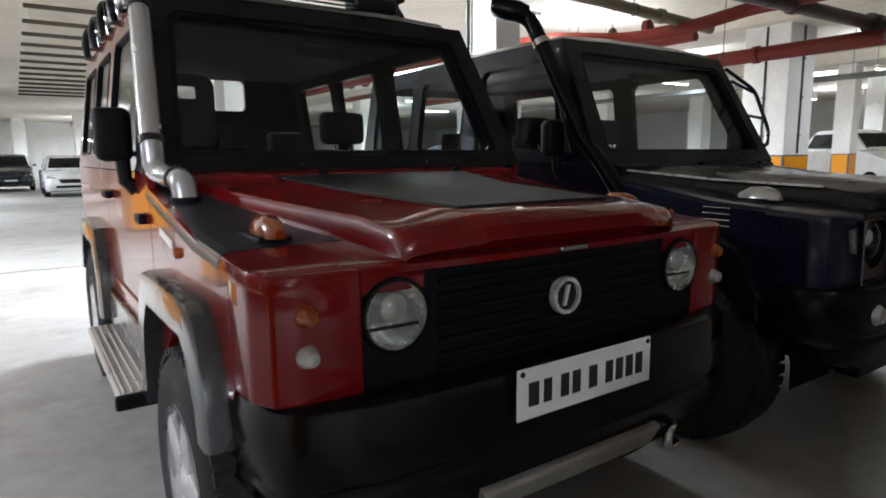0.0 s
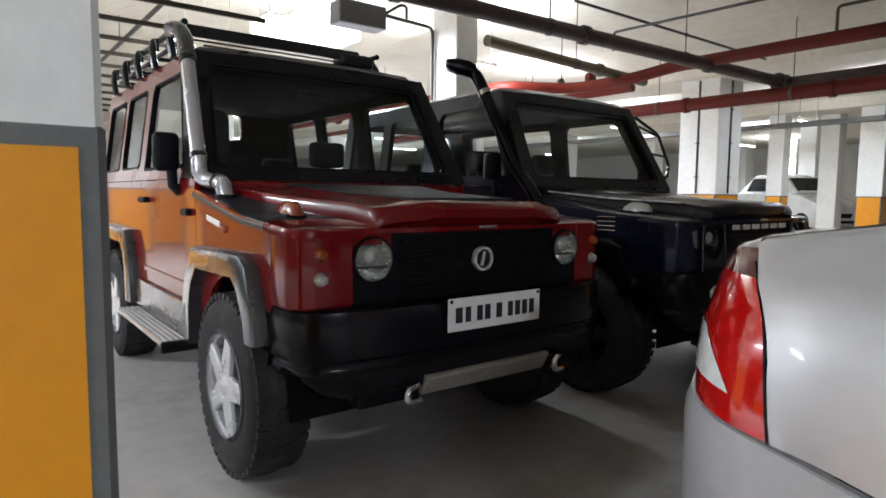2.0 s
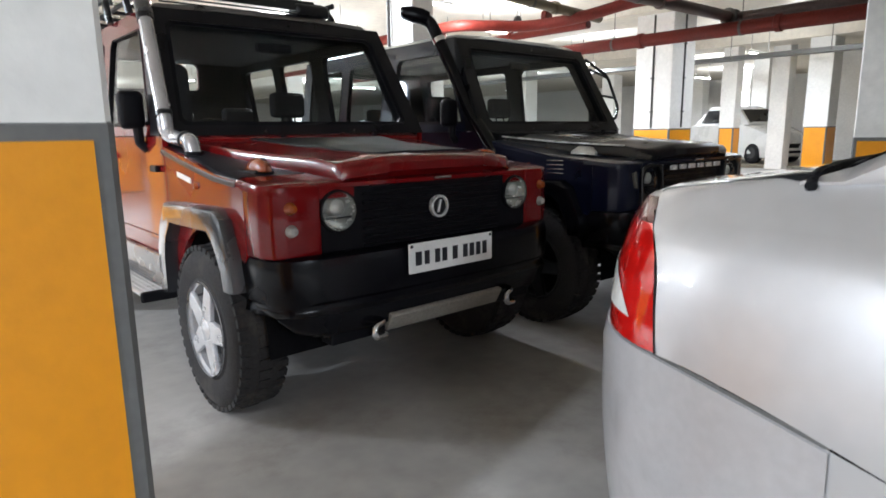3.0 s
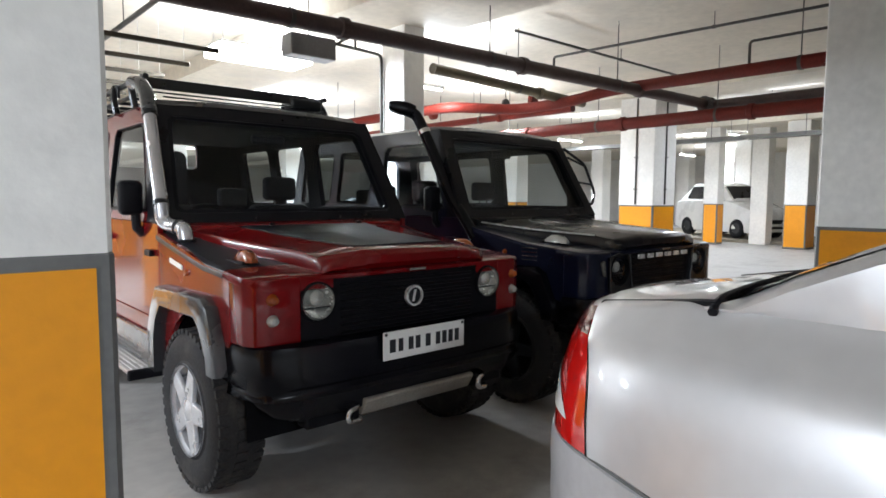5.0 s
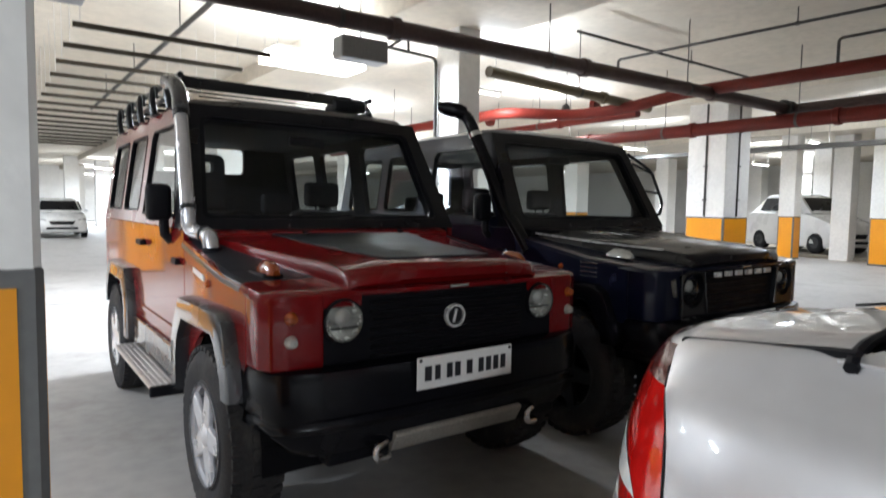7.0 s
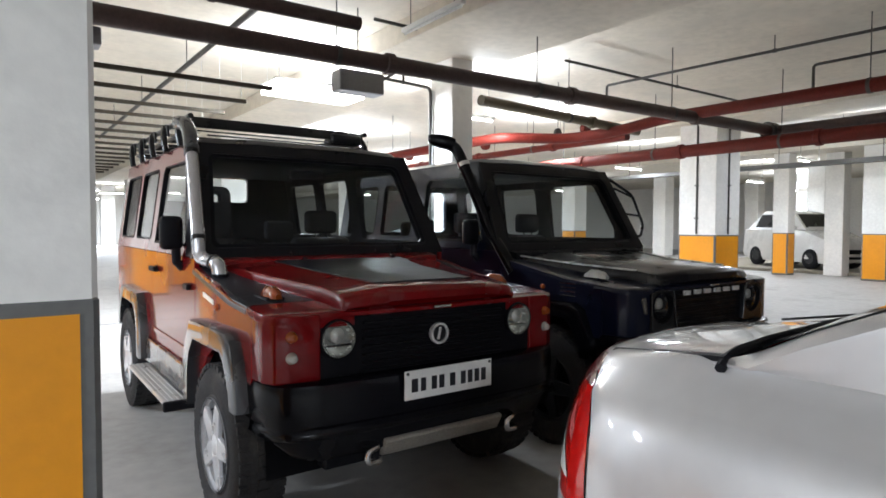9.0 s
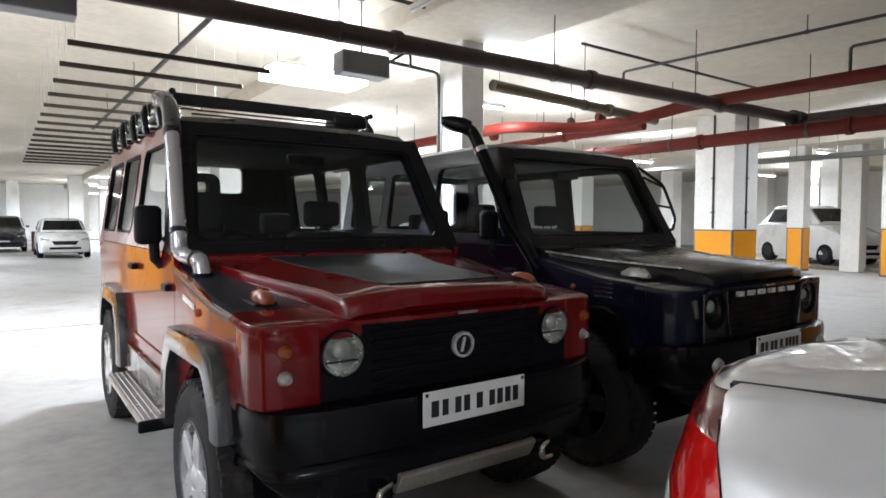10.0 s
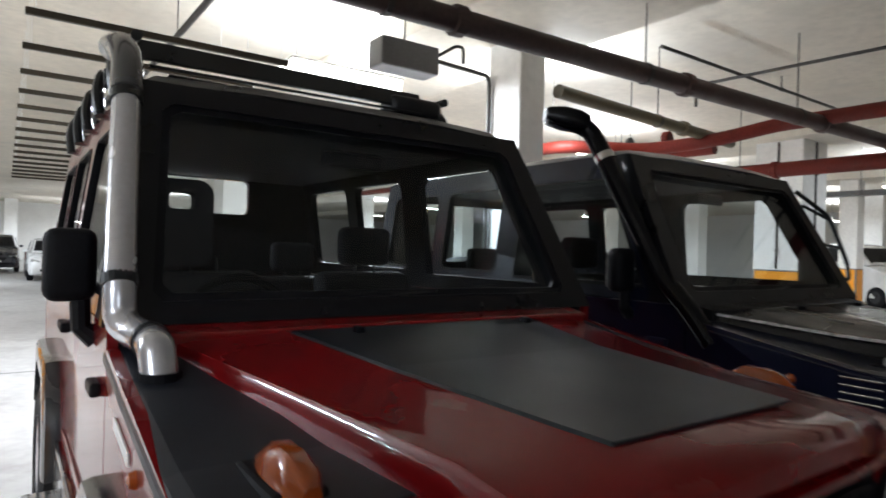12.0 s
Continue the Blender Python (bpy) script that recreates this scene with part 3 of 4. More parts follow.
    # roof
    def roof_sec(y, dz=0.0, w=0.715):
        return [(-w, y, 1.90), (-w + 0.005, y, 1.945 + dz * 0.5), (-w + 0.05, y, 1.975 + dz), (-0.35, y, 1.99 + dz), (0.35, y, 1.99 + dz), (w - 0.05, y, 1.975 + dz), (w - 0.005, y, 1.945 + dz * 0.5), (w, y, 1.90)]
    part("roof", loft([roof_sec(1.60, -0.045), roof_sec(1.66, -0.01), roof_sec(1.85), roof_sec(3.6), roof_sec(3.80, -0.01), roof_sec(3.86, -0.04)]), top, car, "", True)
    part("headliner", box(-0.70, 0.70, 1.66, 3.82, 1.885, 1.898), TRIM, car)
    # tail
    rear_hole = rrect(-0.46, 0.32, 1.655, 1.883, 0.04) if red else rrect(-0.55, 0.55, 1.36, 1.82, 0.06)
    part("rear_wall", plate([(-0.80, 0.50), (-0.80, 1.255), (-0.71, 1.93), (0.71, 1.93), (0.80, 1.255), (0.80, 0.50)], [rear_hole], "y", 3.83, 0.03), paint, car)
    part("rear_lining", plate([(-0.79, 0.50), (-0.79, 1.255), (-0.70, 1.90), (0.70, 1.90), (0.79, 1.255), (0.79, 0.50)], [rear_hole], "y", 3.812, 0.014), TRIM, car)
    g = part("rear_window", plate(rear_hole, [], "y", 3.845, 0.004), TINTG, car)
    g.visible_shadow = False
    sw = part("spare_wheel", lathe([(0.001, 0.0), (0.36, 0.0), (0.38, 0.04), (0.38, 0.16), (0.34, 0.19), (0.001, 0.19)], "y", (0.1, 3.87, 1.02), 32), RUBBER, car, "spare wheel on the tail", True)
    part("rear_bumper", box(-0.80, 0.80, 3.84, 3.95, 0.46, 0.62, 0.03, 3), BLACKPL, car, "", True)
    # cabin
    part("cabin_floor", box(-0.74, 0.74, 1.2, 3.82, 0.46, 0.56, 0.01), TRIM, car)
    part("chassis", box(-0.42, 0.42, 0.16, 3.8, 0.36, 0.50, 0.02), TRIM, car)
    part("engine_bay", box(-0.44, 0.44, 0.17, 1.2, 0.5, 1.0, 0.02), TRIM, car)
    part("firewall", box(-0.76, 0.76, 1.21, 1.25, 0.5, 1.2), TRIM, car)
    part("axle", tube([(-0.7, FY, HZ), (0.7, FY, HZ)], 0.05, 10), TRIM, car)
    part("axle", tube([(-0.7, RY, HZ), (0.7, RY, HZ)], 0.05, 10), TRIM, car)
    part("dashboard", prism([(1.27, 0.95), (1.30, 1.245), (1.42, 1.265), (1.56, 1.235), (1.62, 1.10), (1.55, 0.95)], "x", -0.72, 0.72, 0.015), TRIM, car, "dark dashboard", True)
    sw = [(-0.37 + 0.185 * math.cos(a), 1.70 + 0.06 * math.sin(a), 1.17 + 0.17 * math.sin(a)) for a in (2 * math.pi * k / 24 for k in range(24))]
    part("steering_wheel", tube(sw, 0.016, 8, closed=True), TRIM, car, "", True)
    for x in (-0.37, 0.37):
        for y, sc in ((2.05, 1.0), (2.95, 0.95)):
            st = part("seat", box(x - 0.25, x + 0.25, y - 0.48, y + 0.05, 0.62, 0.82, 0.05, 3), SEAT, car, "dark fabric seat", True)
            bb = box(x - 0.24, x + 0.24, y, y + 0.13, 0.78, 1.34 * sc, 0.05, 3)
            for v in bb.verts:
                v.co.y += (v.co.z - 0.78) * 0.22
            part("backrest", bb, SEAT, st, smooth=True)
            if x < 0 and sc == 1.0 and red:
                hr = plate(rrect(-0.60, -0.345, 1.36, 1.705, 0.06), [rrect(-0.515, -0.415, 1.587, 1.653, 0.018)], "y", y + 0.12, 0.08)
            else:
                hr = box(x - 0.13, x + 0.13, y + 0.13, y + 0.22, 1.37 * sc, 1.55 * sc, 0.035, 3)
            part("headrest", hr, SEAT, st, smooth=True)
            for dx in (-0.05, 0.05):
                part("headrest_post", tube([(x + dx, y + 0.15, 1.30 * sc), (x + dx, y + 0.17, 1.40 * sc)], 0.007, 6), MATTBLK, st)
    part("rear_view_mirror", box(-0.12, 0.12, 1.62, 1.65, 1.74, 1.80, 0.015), BLACKPL, car)
    return car


def red_extras(car):
    # snorkel on the driver's side
    pts = bend([(-0.757, 1.075, 1.232), (-0.772, 1.17, 1.238), (-0.803, 1.235, 1.26), (-0.803, 1.25, 1.36), (-0.757, 1.56, 1.88)], 0.07, 7)
    sn = part("snorkel", tube(pts, 0.038, 20), SNORK, car, "grey metal snorkel pipe", True)
    part("snorkel_elbow", tube(bend([(-0.758, 1.085, 1.230), (-0.756, 1.045, 1.228), (-0.752, 1.020, 1.16)], 0.045), 0.0395, 20), SNORK, sn, smooth=True)
    for p, q, r in (((-0.803, 1.249, 1.345), (-0.802, 1.262, 1.368), 0.0415), ((-0.760, 1.540, 1.846), (-0.758, 1.556, 1.872), 0.043), ((-0.760, 1.100, 1.234), (-0.759, 1.082, 1.232), 0.0425)):
        part("snorkel_clamp", tube([p, q], r, 20), MATTBLK, sn, "black clamp")
    part("snorkel_boot", tube([(-0.752, 1.022, 1.125), (-0.752, 1.022, 1.177)], 0.045, 16), BLACKPL, sn)
    part("snorkel_head", tube(bend([(-0.757, 1.558, 1.875), (-0.745, 1.635, 1.99), (-0.75, 1.74, 2.06), (-0.76, 1.84, 2.075)], 0.12, 8), 0.044, 20), GREYPL, sn, "dark grey curved snorkel head", True)
    part("snorkel_stay", tube([(-0.755, 1.575, 1.885), (-0.68, 1.62, 1.90), (-0.60, 1.635, 1.905)], 0.008, 8), ALU, sn, "bright stay on the pillar")
    # roof rack
    rk = part("roof_rack", tube(bend([(-0.70, 1.80, 2.12), (-0.70, 3.70, 2.12), (0.58, 3.70, 2.12), (0.58, 1.88, 2.12)], 0.1), 0.018, 8), MATTBLK, car, "black steel roof rack", True)
    part("rack_rail", tube(bend([(-0.70, 1.80, 2.03), (-0.70, 3.70, 2.03), (0.58, 3.70, 2.03), (0.58, 1.88, 2.03)], 0.1), 0.014, 8), MATTBLK, rk)
    for s in (-1, 1):
        dx = 0.0 if s < 0 else -0.165
        for k in range(5):
            y = 1.92 + k * 0.42
            part("rack_upright", tube(bend([(s * 0.745 + dx, y - 0.05, 1.93), (s * 0.755 + dx, y - 0.02, 2.03), (s * 0.73 + dx, y + 0.06, 2.12), (s * 0.69 + dx, y + 0.12, 2.13)], 0.06), 0.022, 8), MATTBLK, rk, smooth=True)
            part("rack_gusset", prism([(y - 0.04, 2.04), (y + 0.18, 2.10), (y + 0.18, 2.125), (y - 0.02, 2.125)], "x", s * 0.725 + dx - 0.008, s * 0.725 + dx + 0.008, 0.004), MATTBLK, rk)
    for k in range(1, 7):
        part("rack_bar", box(-0.69, 0.57, 1.95 + k * 0.28, 1.99 + k * 0.28, 2.03, 2.05, 0.004, 1), MATTBLK, rk)
    part("wind_deflector", prism([(1.81, 2.052), (1.85, 2.125), (1.87, 2.125), (1.84, 2.052)], "x", -0.70, 0.42, 0.005), MATTBLK, rk, "black wind deflector")
    for x0, x1, z in ((-0.66, 0.41, 2.031), (-0.60, 0.41, 2.008)):
        part("deflector_slat", box(x0, x1, 1.80, 1.82, z - 0.004, z + 0.004, 0.002, 1), MATTBLK, rk, "thin black slat under the deflector")
    lb = part("light_bar", box(0.26, 0.515, 1.80, 1.93, 2.015, 2.10, 0.03, 3), MATTBLK, rk, "black light bar end", True)
    part("light_foot", tube(bend([(0.45, 1.86, 2.02), (0.47, 1.87, 1.985), (0.47, 1.89, 1.95)], 0.02), 0.018, 8), MATTBLK, rk)


def navy_extras(car):
    pts = bend([(-0.80, 1.12, 1.10), (-0.815, 1.22, 1.24), (-0.80, 1.36, 1.36), (-0.855, 1.70, 1.99), (-0.87, 1.735, 2.05), (-0.94, 1.79, 2.085)], 0.08, 8)
    sn = part("snorkel", tube(pts, 0.044, 16), BUMPER, car, "black plastic snorkel", True)
    d = Vector((-0.80, 0.60, 0.0))
    u = Vector((0.60, 0.80, 0.0))
    hd = []
    for along, w, h, up in ((-0.05, 0.044, 0.044, 2.07), (0.0, 0.060, 0.052, 2.085), (0.08, 0.072, 0.052, 2.098), (0.15, 0.074, 0.036, 2.108), (0.165, 0.062, 0.024, 2.112)):
        c = Vector((-0.905, 1.765, 0)) + d * along
        hd.append([(c.x + u.x * x, c.y + u.y * x, up + z) for x, z in rrect(-w, w, -h, h, min(w, h) * 0.7)])
    part("snorkel_head", loft(hd), BUMPER, sn, "snorkel intake head", True)
    part("snorkel_clamp", tube([(-0.846, 1.645, 1.89), (-0.849, 1.662, 1.92)], 0.049, 16), CHROME, sn, "bright clamp")
    # tubular guards beside the windscreen
    for s in (1,):
        fr = part("mirror_guard", tube(bend([(0.72, 1.52, 1.86), (0.92, 1.42, 1.72), (0.98, 1.34, 1.45), (0.86, 1.28, 1.34), (0.78, 1.30, 1.36)], 0.05), 0.013, 8), MATTBLK, car, "black tubular guard", True)
        for a, b in (((0.76, 1.5, 1.78), (0.93, 1.42, 1.70)), ((0.78, 1.40, 1.55), (0.965, 1.37, 1.53))):
            part("guard_rung", tube([a, b], 0.010, 6), MATTBLK, fr)
    # pale raised strips that stand for the highlight on the bonnet edges
    for s in (-1, 1):
        part("bonnet_highlight", loft([[(s * (x - 0.010), y, z), (s * (x + 0.010), y, z), (s * (x + 0.010), y, z + 0.009), (s * (x - 0.010), y, z + 0.009)] for x, y, z in ((0.51, 0.30, 1.150), (0.585, 0.75, 1.172), (0.637, 0.95, 1.191), (0.705, 1.20, 1.216))]), BADGE, car, "painted highlight along the bonnet edge")
    for s in (-1, 1):
        q = [(s * 0.385, 0.80), (s * 0.635, 0.785), (s * 0.645, 1.035), (s * 0.425, 1.04)]
        part("lamp_bezel_trim", tube([(u, 0.078, v) for u, v in q], 0.004, 6, closed=True), GREYPL, car, "thin grey lamp bezel")
        part("lamp_surround", plate([(s * 0.40, 0.80), (s * 0.63, 0.80), (s * 0.63, 1.03), (s * 0.42, 1.03)], [arc(s * 0.52, 0.945, 0.106, 0, 345, 20)], "y", 0.085, 0.03), MATTBLK, car)
        part("side_lamp", prism([(s * 0.652, 0.905), (s * 0.680, 0.910), (s * 0.705, 1.000), (s * 0.672, 1.010)], "y", 0.094, 0.125, 0.006), SMOKEL, car, "slim clear side lamp")
        for k in range(4):
            z = 0.985 + k * 0.026
            part("fender_vent", box(min(s * 0.826, s * 0.838), max(s * 0.826, s * 0.838), 0.51, 0.64, z, z + 0.008, 0.003), CHROME, car, "bright fender louvre")


# ---- the parking hall ----
FX0, FX1, FY0, FY1, CZ = -22.0, 33.0, -16.0, 50.0, 3.9
tagged(part("floor", box(FX0, FX1, FY0, FY1, -0.2, 0.0), FLOOR), "smooth grey concrete parking floor with stains", "floor", kind="structure")
tagged(part("ceiling", box(FX0, FX1, FY0, FY1, CZ, CZ + 0.3), CEIL), "cream painted concrete ceiling slab", "ceiling", kind="structure")
for nm, a in (("wall_north", (FX0, FX1, FY1, FY1 + 0.3)), ("wall_south", (FX0, FX1, FY0 - 0.3, FY0)), ("wall_east", (FX1, FX1 + 0.3, FY0, FY1)), ("wall_west", (FX0 - 0.3, FX0, FY0, FY1))):
    tagged(part(nm, box(*a, 0, CZ), PAINTW), "white painted basement wall", "wall", kind="structure")


def column(x0, x1, y0, y1, band=1.27, orange=True):
    """A square column, white above, with a grey band round orange panels below."""
    c = thing("column", ((x0 + x1) / 2, (y0 + y1) / 2, 0), 0, "white concrete column with an orange and grey painted base", "column", "columns of the hall", "structure")
    hx, hy = (x1 - x0) / 2, (y1 - y0) / 2
    part("shaft", box(-hx, hx, -hy, hy, 0, CZ, 0.012, 1), PAINTW, c)
    if orange:
        part("grey_band", box(-hx - 0.003, hx + 0.003, -hy - 0.003, hy + 0.003, 0.0, band, 0.013, 1), GREYB, c)
        for s in (-1, 1):
            part("orange_panel", box(-hx + 0.035, hx - 0.035, s * (hy + 0.003) - 0.002, s * (hy + 0.003) + 0.002, 0.05, band - 0.04), ORANGE, c)
            part("orange_panel", box(s * (hx + 0.003) - 0.002, s * (hx + 0.003) + 0.002, -hy + 0.035, hy - 0.035, 0.05, band - 0.04), ORANGE, c)
    return c


column(-2.33, -1.525, -0.81, -0.21, 1.287)
column(-2.80, -2.05, 5.3, 5.95, 1.27)
column(-2.80, -2.07, 11.2, 11.85, 1.27)
column(3.13, 3.47, 4.2, 4.7)
column(4.3, 4.9, -0.95, -0.30, 1.17)
column(10.5, 11.43, 4.86, 5.72)
column(17.3, 17.74, 6.57, 7.02)
column(17.2, 17.9, 4.0, 4.6)
column(23.5, 24.1, 8.15, 8.75, 1.27, False)
column(18.2, 18.7, 5.45, 5.95, 1.27, False)
column(28.0, 28.6, 10.75, 11.2, 1.27, False)
for cx, cy in ((10.49, 5.29), (10.97, 4.85)):
    wc = thing("conduit", (cx, cy, 0), 0, "dark cable conduit fixed to the white column", "conduit")
    part("conduit_run", tube([(0, 0, 1.28), (0, 0, 3.6)], 0.022, 8), PIPEG, wc)
    for zz in (1.6, 2.3, 3.0):
        part("conduit_clip", box(-0.035, 0.035, -0.035, 0.035, zz, zz + 0.03, 0.004, 1), PIPEG, wc)
KERB = mat("dusty_tan_concrete", (0.22, 0.19, 0.145), 0.85, 0, 0, 0.25, 1.5, 0.3, 15)
tagged(part("kerb", box(18.6, 32.9, -2.0, 12.0, 0.0, 0.09, 0.01, 1), KERB), "dusty tan concrete kerb slab between columns", "kerb", kind="structure")
for cx, cy in ((28.5, 7.0), (23, 5.0), (28, 4.5), (1.6, 38), (2.3, 42), (3.0, 37), (30, 14), (24, 1), (25, 16), (17.4, 15), (10.6, 13), (2.7, 13), (2.7, 22), (10.6, 22), (-3.9, 13), (-3.9, 22), (-3.9, 31), (3.4, 31), (-3.9, 40), (-1.2, 46), (5.4, 36), (-8.5, 5), (-8.5, 13), (-8.5, 22), (-8.5, -1), (17.4, 24), (-8.5, 31)):
    column(cx, cx + 0.7, cy, cy + 0.7, 1.27, cx < 22 and cy < 20)


tagged(part("floor_joint", box(FX0, FX1, 7.66, 7.69, -0.004, 0.003), GREYB), "dark expansion joint strip in the concrete floor", "joint", kind="structure")

# beams
def beam(x0, x1, y0, y1, z0=3.5):
    tagged(part("ceiling_beam", box(x0, x1, y0, y1, z0, CZ, 0.01, 1), CEIL), "cream painted concrete beam under the slab", "beam", "beams", "structure")


beam(2.26, 3.85, FY0, FY1, 3.62)
beam(-9.0, -7.4, FY0, FY1, 3.62)
beam(10.2, 11.6, FY0, FY1, 3.62)
beam(17.0, 18.4, FY0, FY1, 3.62)

# fire pipes
def pipe(pts, r, material=None, lab="dark red fire main pipe under the ceiling", rb=0.15):
    p = thing("fire_pipe", (0, 0, 0), 0, lab, "pipe", "ceiling pipes")
    part("pipe_run", tube(bend(pts, rb), r, 14), material or PIPER, p, smooth=True)
    a, b = Vector(pts[0] if r > 0.03 else pts[-2]), Vector(pts[-1])
    n = max(2, int((b - a).length / 2.2))
    for k in range(1, n):
        q = a + (b - a) * k / n
        part("hanger_rod", tube([(q.x, q.y, q.z + r), (q.x, q.y, CZ)], 0.007, 6), PIPEG, p)
        d = (b - a).normalized() * 0.02
        part("pipe_clamp", tube([q - d, q + d], r + 0.008, 14), PIPEG, p)
        if r > 0.06:
            c = q + (b - a).normalized() * 0.55
            part("pipe_coupling", tube([c - d * 2.5, c - d * 2, c + d * 2, c + d * 2.5], [r + 0.004, r + 0.022, r + 0.022, r + 0.004], 14), material or PIPER, p)
    return p


pipe([(-1.6, 3.1, 3.03), (8.4, 2.75, 2.99)], 0.085, PIPED, "dusty dark brown fire main under the ceiling")
pipe([(8.55, 2.75, 2.99), (8.55, -15.9, 2.99)], 0.08, PIPED, "dusty dark brown fire main under the ceiling")
tagged(part("pipe_elbow", lathe([(0.001, -0.12), (0.13, -0.12), (0.13, -0.07), (0.10, -0.06), (0.10, 0.06), (0.13, 0.07), (0.13, 0.12), (0.001, 0.12)], "x", (8.45, 2.75, 2.99), 20), PIPEG), "dark flanged pipe elbow under the ceiling", "pipe", "ceiling pipes")
pipe([(6.45, 3.0, 3.06), (6.45, -15.9, 3.06)], 0.085)
pipe([(4.85, 14, 2.86), (4.9, 5.3, 2.86), (5.9, 4.75, 2.86), (6.2, 4.0, 2.92), (6.45, 3.3, 3.06), (6.45, 3.0, 3.06)], 0.085, None, "red fire pipe with offset bends under the ceiling", 0.3)
pipe([(8.3, 14, 2.78), (8.3, -15.9, 2.78)], 0.11)
pipe([(7.1, 16, 2.98), (7.1, 4.5, 2.98)], 0.07)
pipe([(3.4, 3.95, 3.06), (6.9, 4.15, 3.0)], 0.07, OLIVE, "olive brown drain pipe under the ceiling")
pipe([(6.45, 1.25, 3.14), (6.45, 1.25, 3.42), (6.5, -6, 3.42)], 0.018, PIPEG, "thin dark sprinkler branch pipe", 0.05)
pipe([(4.7, 3.7, 3.72), (10.0, 3.75, 3.72)], 0.02, PIPEG, "thin dark sprinkler branch pipe")
pipe([(6.3, 4.3, 3.42), (6.3, 4.3, 3.70), (6.9, -6, 3.70)], 0.02, PIPEG, "thin dark sprinkler branch pipe", 0.05)

# cable tray
ct = thing("cable_tray", (14.0, 0, 2.88), 0, "grey galvanised cable tray hung under the ceiling", "tray")
part("tray_base", box(-0.16, 0.16, -9.0, 16.0, 0.0, 0.015), GREYB, ct)
for dx in (-0.16, 0.145):
    part("tray_side", box(dx, dx + 0.015, -9.0, 16.0, 0.015, 0.10), GREYB, ct)
for k in range(11):
    part("hanger_rod", tube([(-0.17, -8.0 + k * 2.2, 0.0), (-0.17, -8.0 + k * 2.2, CZ - 2.88)], 0.008, 6), PIPEG, ct)

pipe([(-1.6, 2.24, 3.06), (0.70, 2.20, 3.06)], 0.055, PIPED, "capped dark brown pipe stub under the ceiling")
pipe([(1.70, 3.72, 3.70), (3.39, 3.75, 3.70)], 0.02, PIPEG, "thin dark sprinkler branch pipe")
ub = thing("unlit_batten", (1.90, 2.91, 3.52), -91.3, "unlit white tube batten under the ceiling", "lamp")
part("batten", box(-0.55, 0.55, -0.03, 0.03, 0.0, 0.05, 0.008, 1), FIXT, ub)
part("tube", tube([(-0.52, 0, -0.016), (0.52, 0, -0.016)], 0.013, 10), FIXT, ub)
for dx in (-0.4, 0.4):
    part("hanger_rod", tube([(dx, 0, 0.05), (dx, 0, CZ - 3.52)], 0.005, 6), PIPEG, ub)

# strut channels under the slab
for k in range(16):
    y = 4.68 + k * 0.93
    s = thing("strut_channel", (0, y, 3.0), 0, "dark steel strut channel hung from the ceiling", "strut", "ceiling struts")
    part("channel", box(-0.96, 0.90, -0.02, 0.02, -0.02, 0.03, 0.004, 1), STRUT, s)
    for x in (-0.9, 0.84):
        part("hanger_rod", tube([(x, 0, 0), (x, 0, CZ - 3.0)], 0.003, 6), FIXT, s)


sp = thing("ceiling_box", (1.66, 4.03, 3.03), 0, "grey steel junction box hung from the ceiling", "box")
part("case", box(-0.28, 0.28, -0.12, 0.12, -0.10, 0.14, 0.02), DUCT, sp)
part("hanger_rod", tube([(0, 0, 0.14), (0, 0, CZ - 3.03)], 0.008, 6), PIPEG, sp)
part("hook_pipe", tube(bend([(0.25, 0, 0.05), (0.5, -0.05, 0.22), (0.58, -0.05, 0.22), (0.58, -0.05, 0.08)], 0.05), 0.015, 8), PIPEG, sp)
dp = thing("drain_pipe", (3.10, 4.66, 0), 0, "thin dark downpipe fixed to the column", "pipe")
part("pipe_run", tube(bend([(0, 0, 0.0), (0, 0, 3.30), (-0.75, 0, 3.33)], 0.08), 0.022, 10), PIPEG, dp, smooth=True)
cd = thing("conduit", (0, 0, 0), 0, "dark flat cable conduit below the ceiling", "conduit")
part("conduit_run", tube([(0.30, 1.0, 3.45), (0.24, 14.0, 3.45)], 0.03, 8), PIPEG, cd)
for yy in (3, 6, 9, 12):
    part("hanger_rod", tube([(0.28, yy, 3.45), (0.28, yy, CZ)], 0.006, 6), PIPEG, cd)


vb = thing("valve_box", (-1.30, 3.32, 2.905), 0, "beige grey steel box under the fire main", "box")
part("case", box(-0.29, 0.29, -0.10, 0.10, -0.07, 0.07, 0.012), DUCT, vb)
for dx in (-0.2, 0.2):
    part("hanger_rod", tube([(dx, 0, 0.07), (dx, 0, CZ - 2.905)], 0.006, 6), PIPEG, vb)

LAMPC = (0.79, 0.88, 1.0)


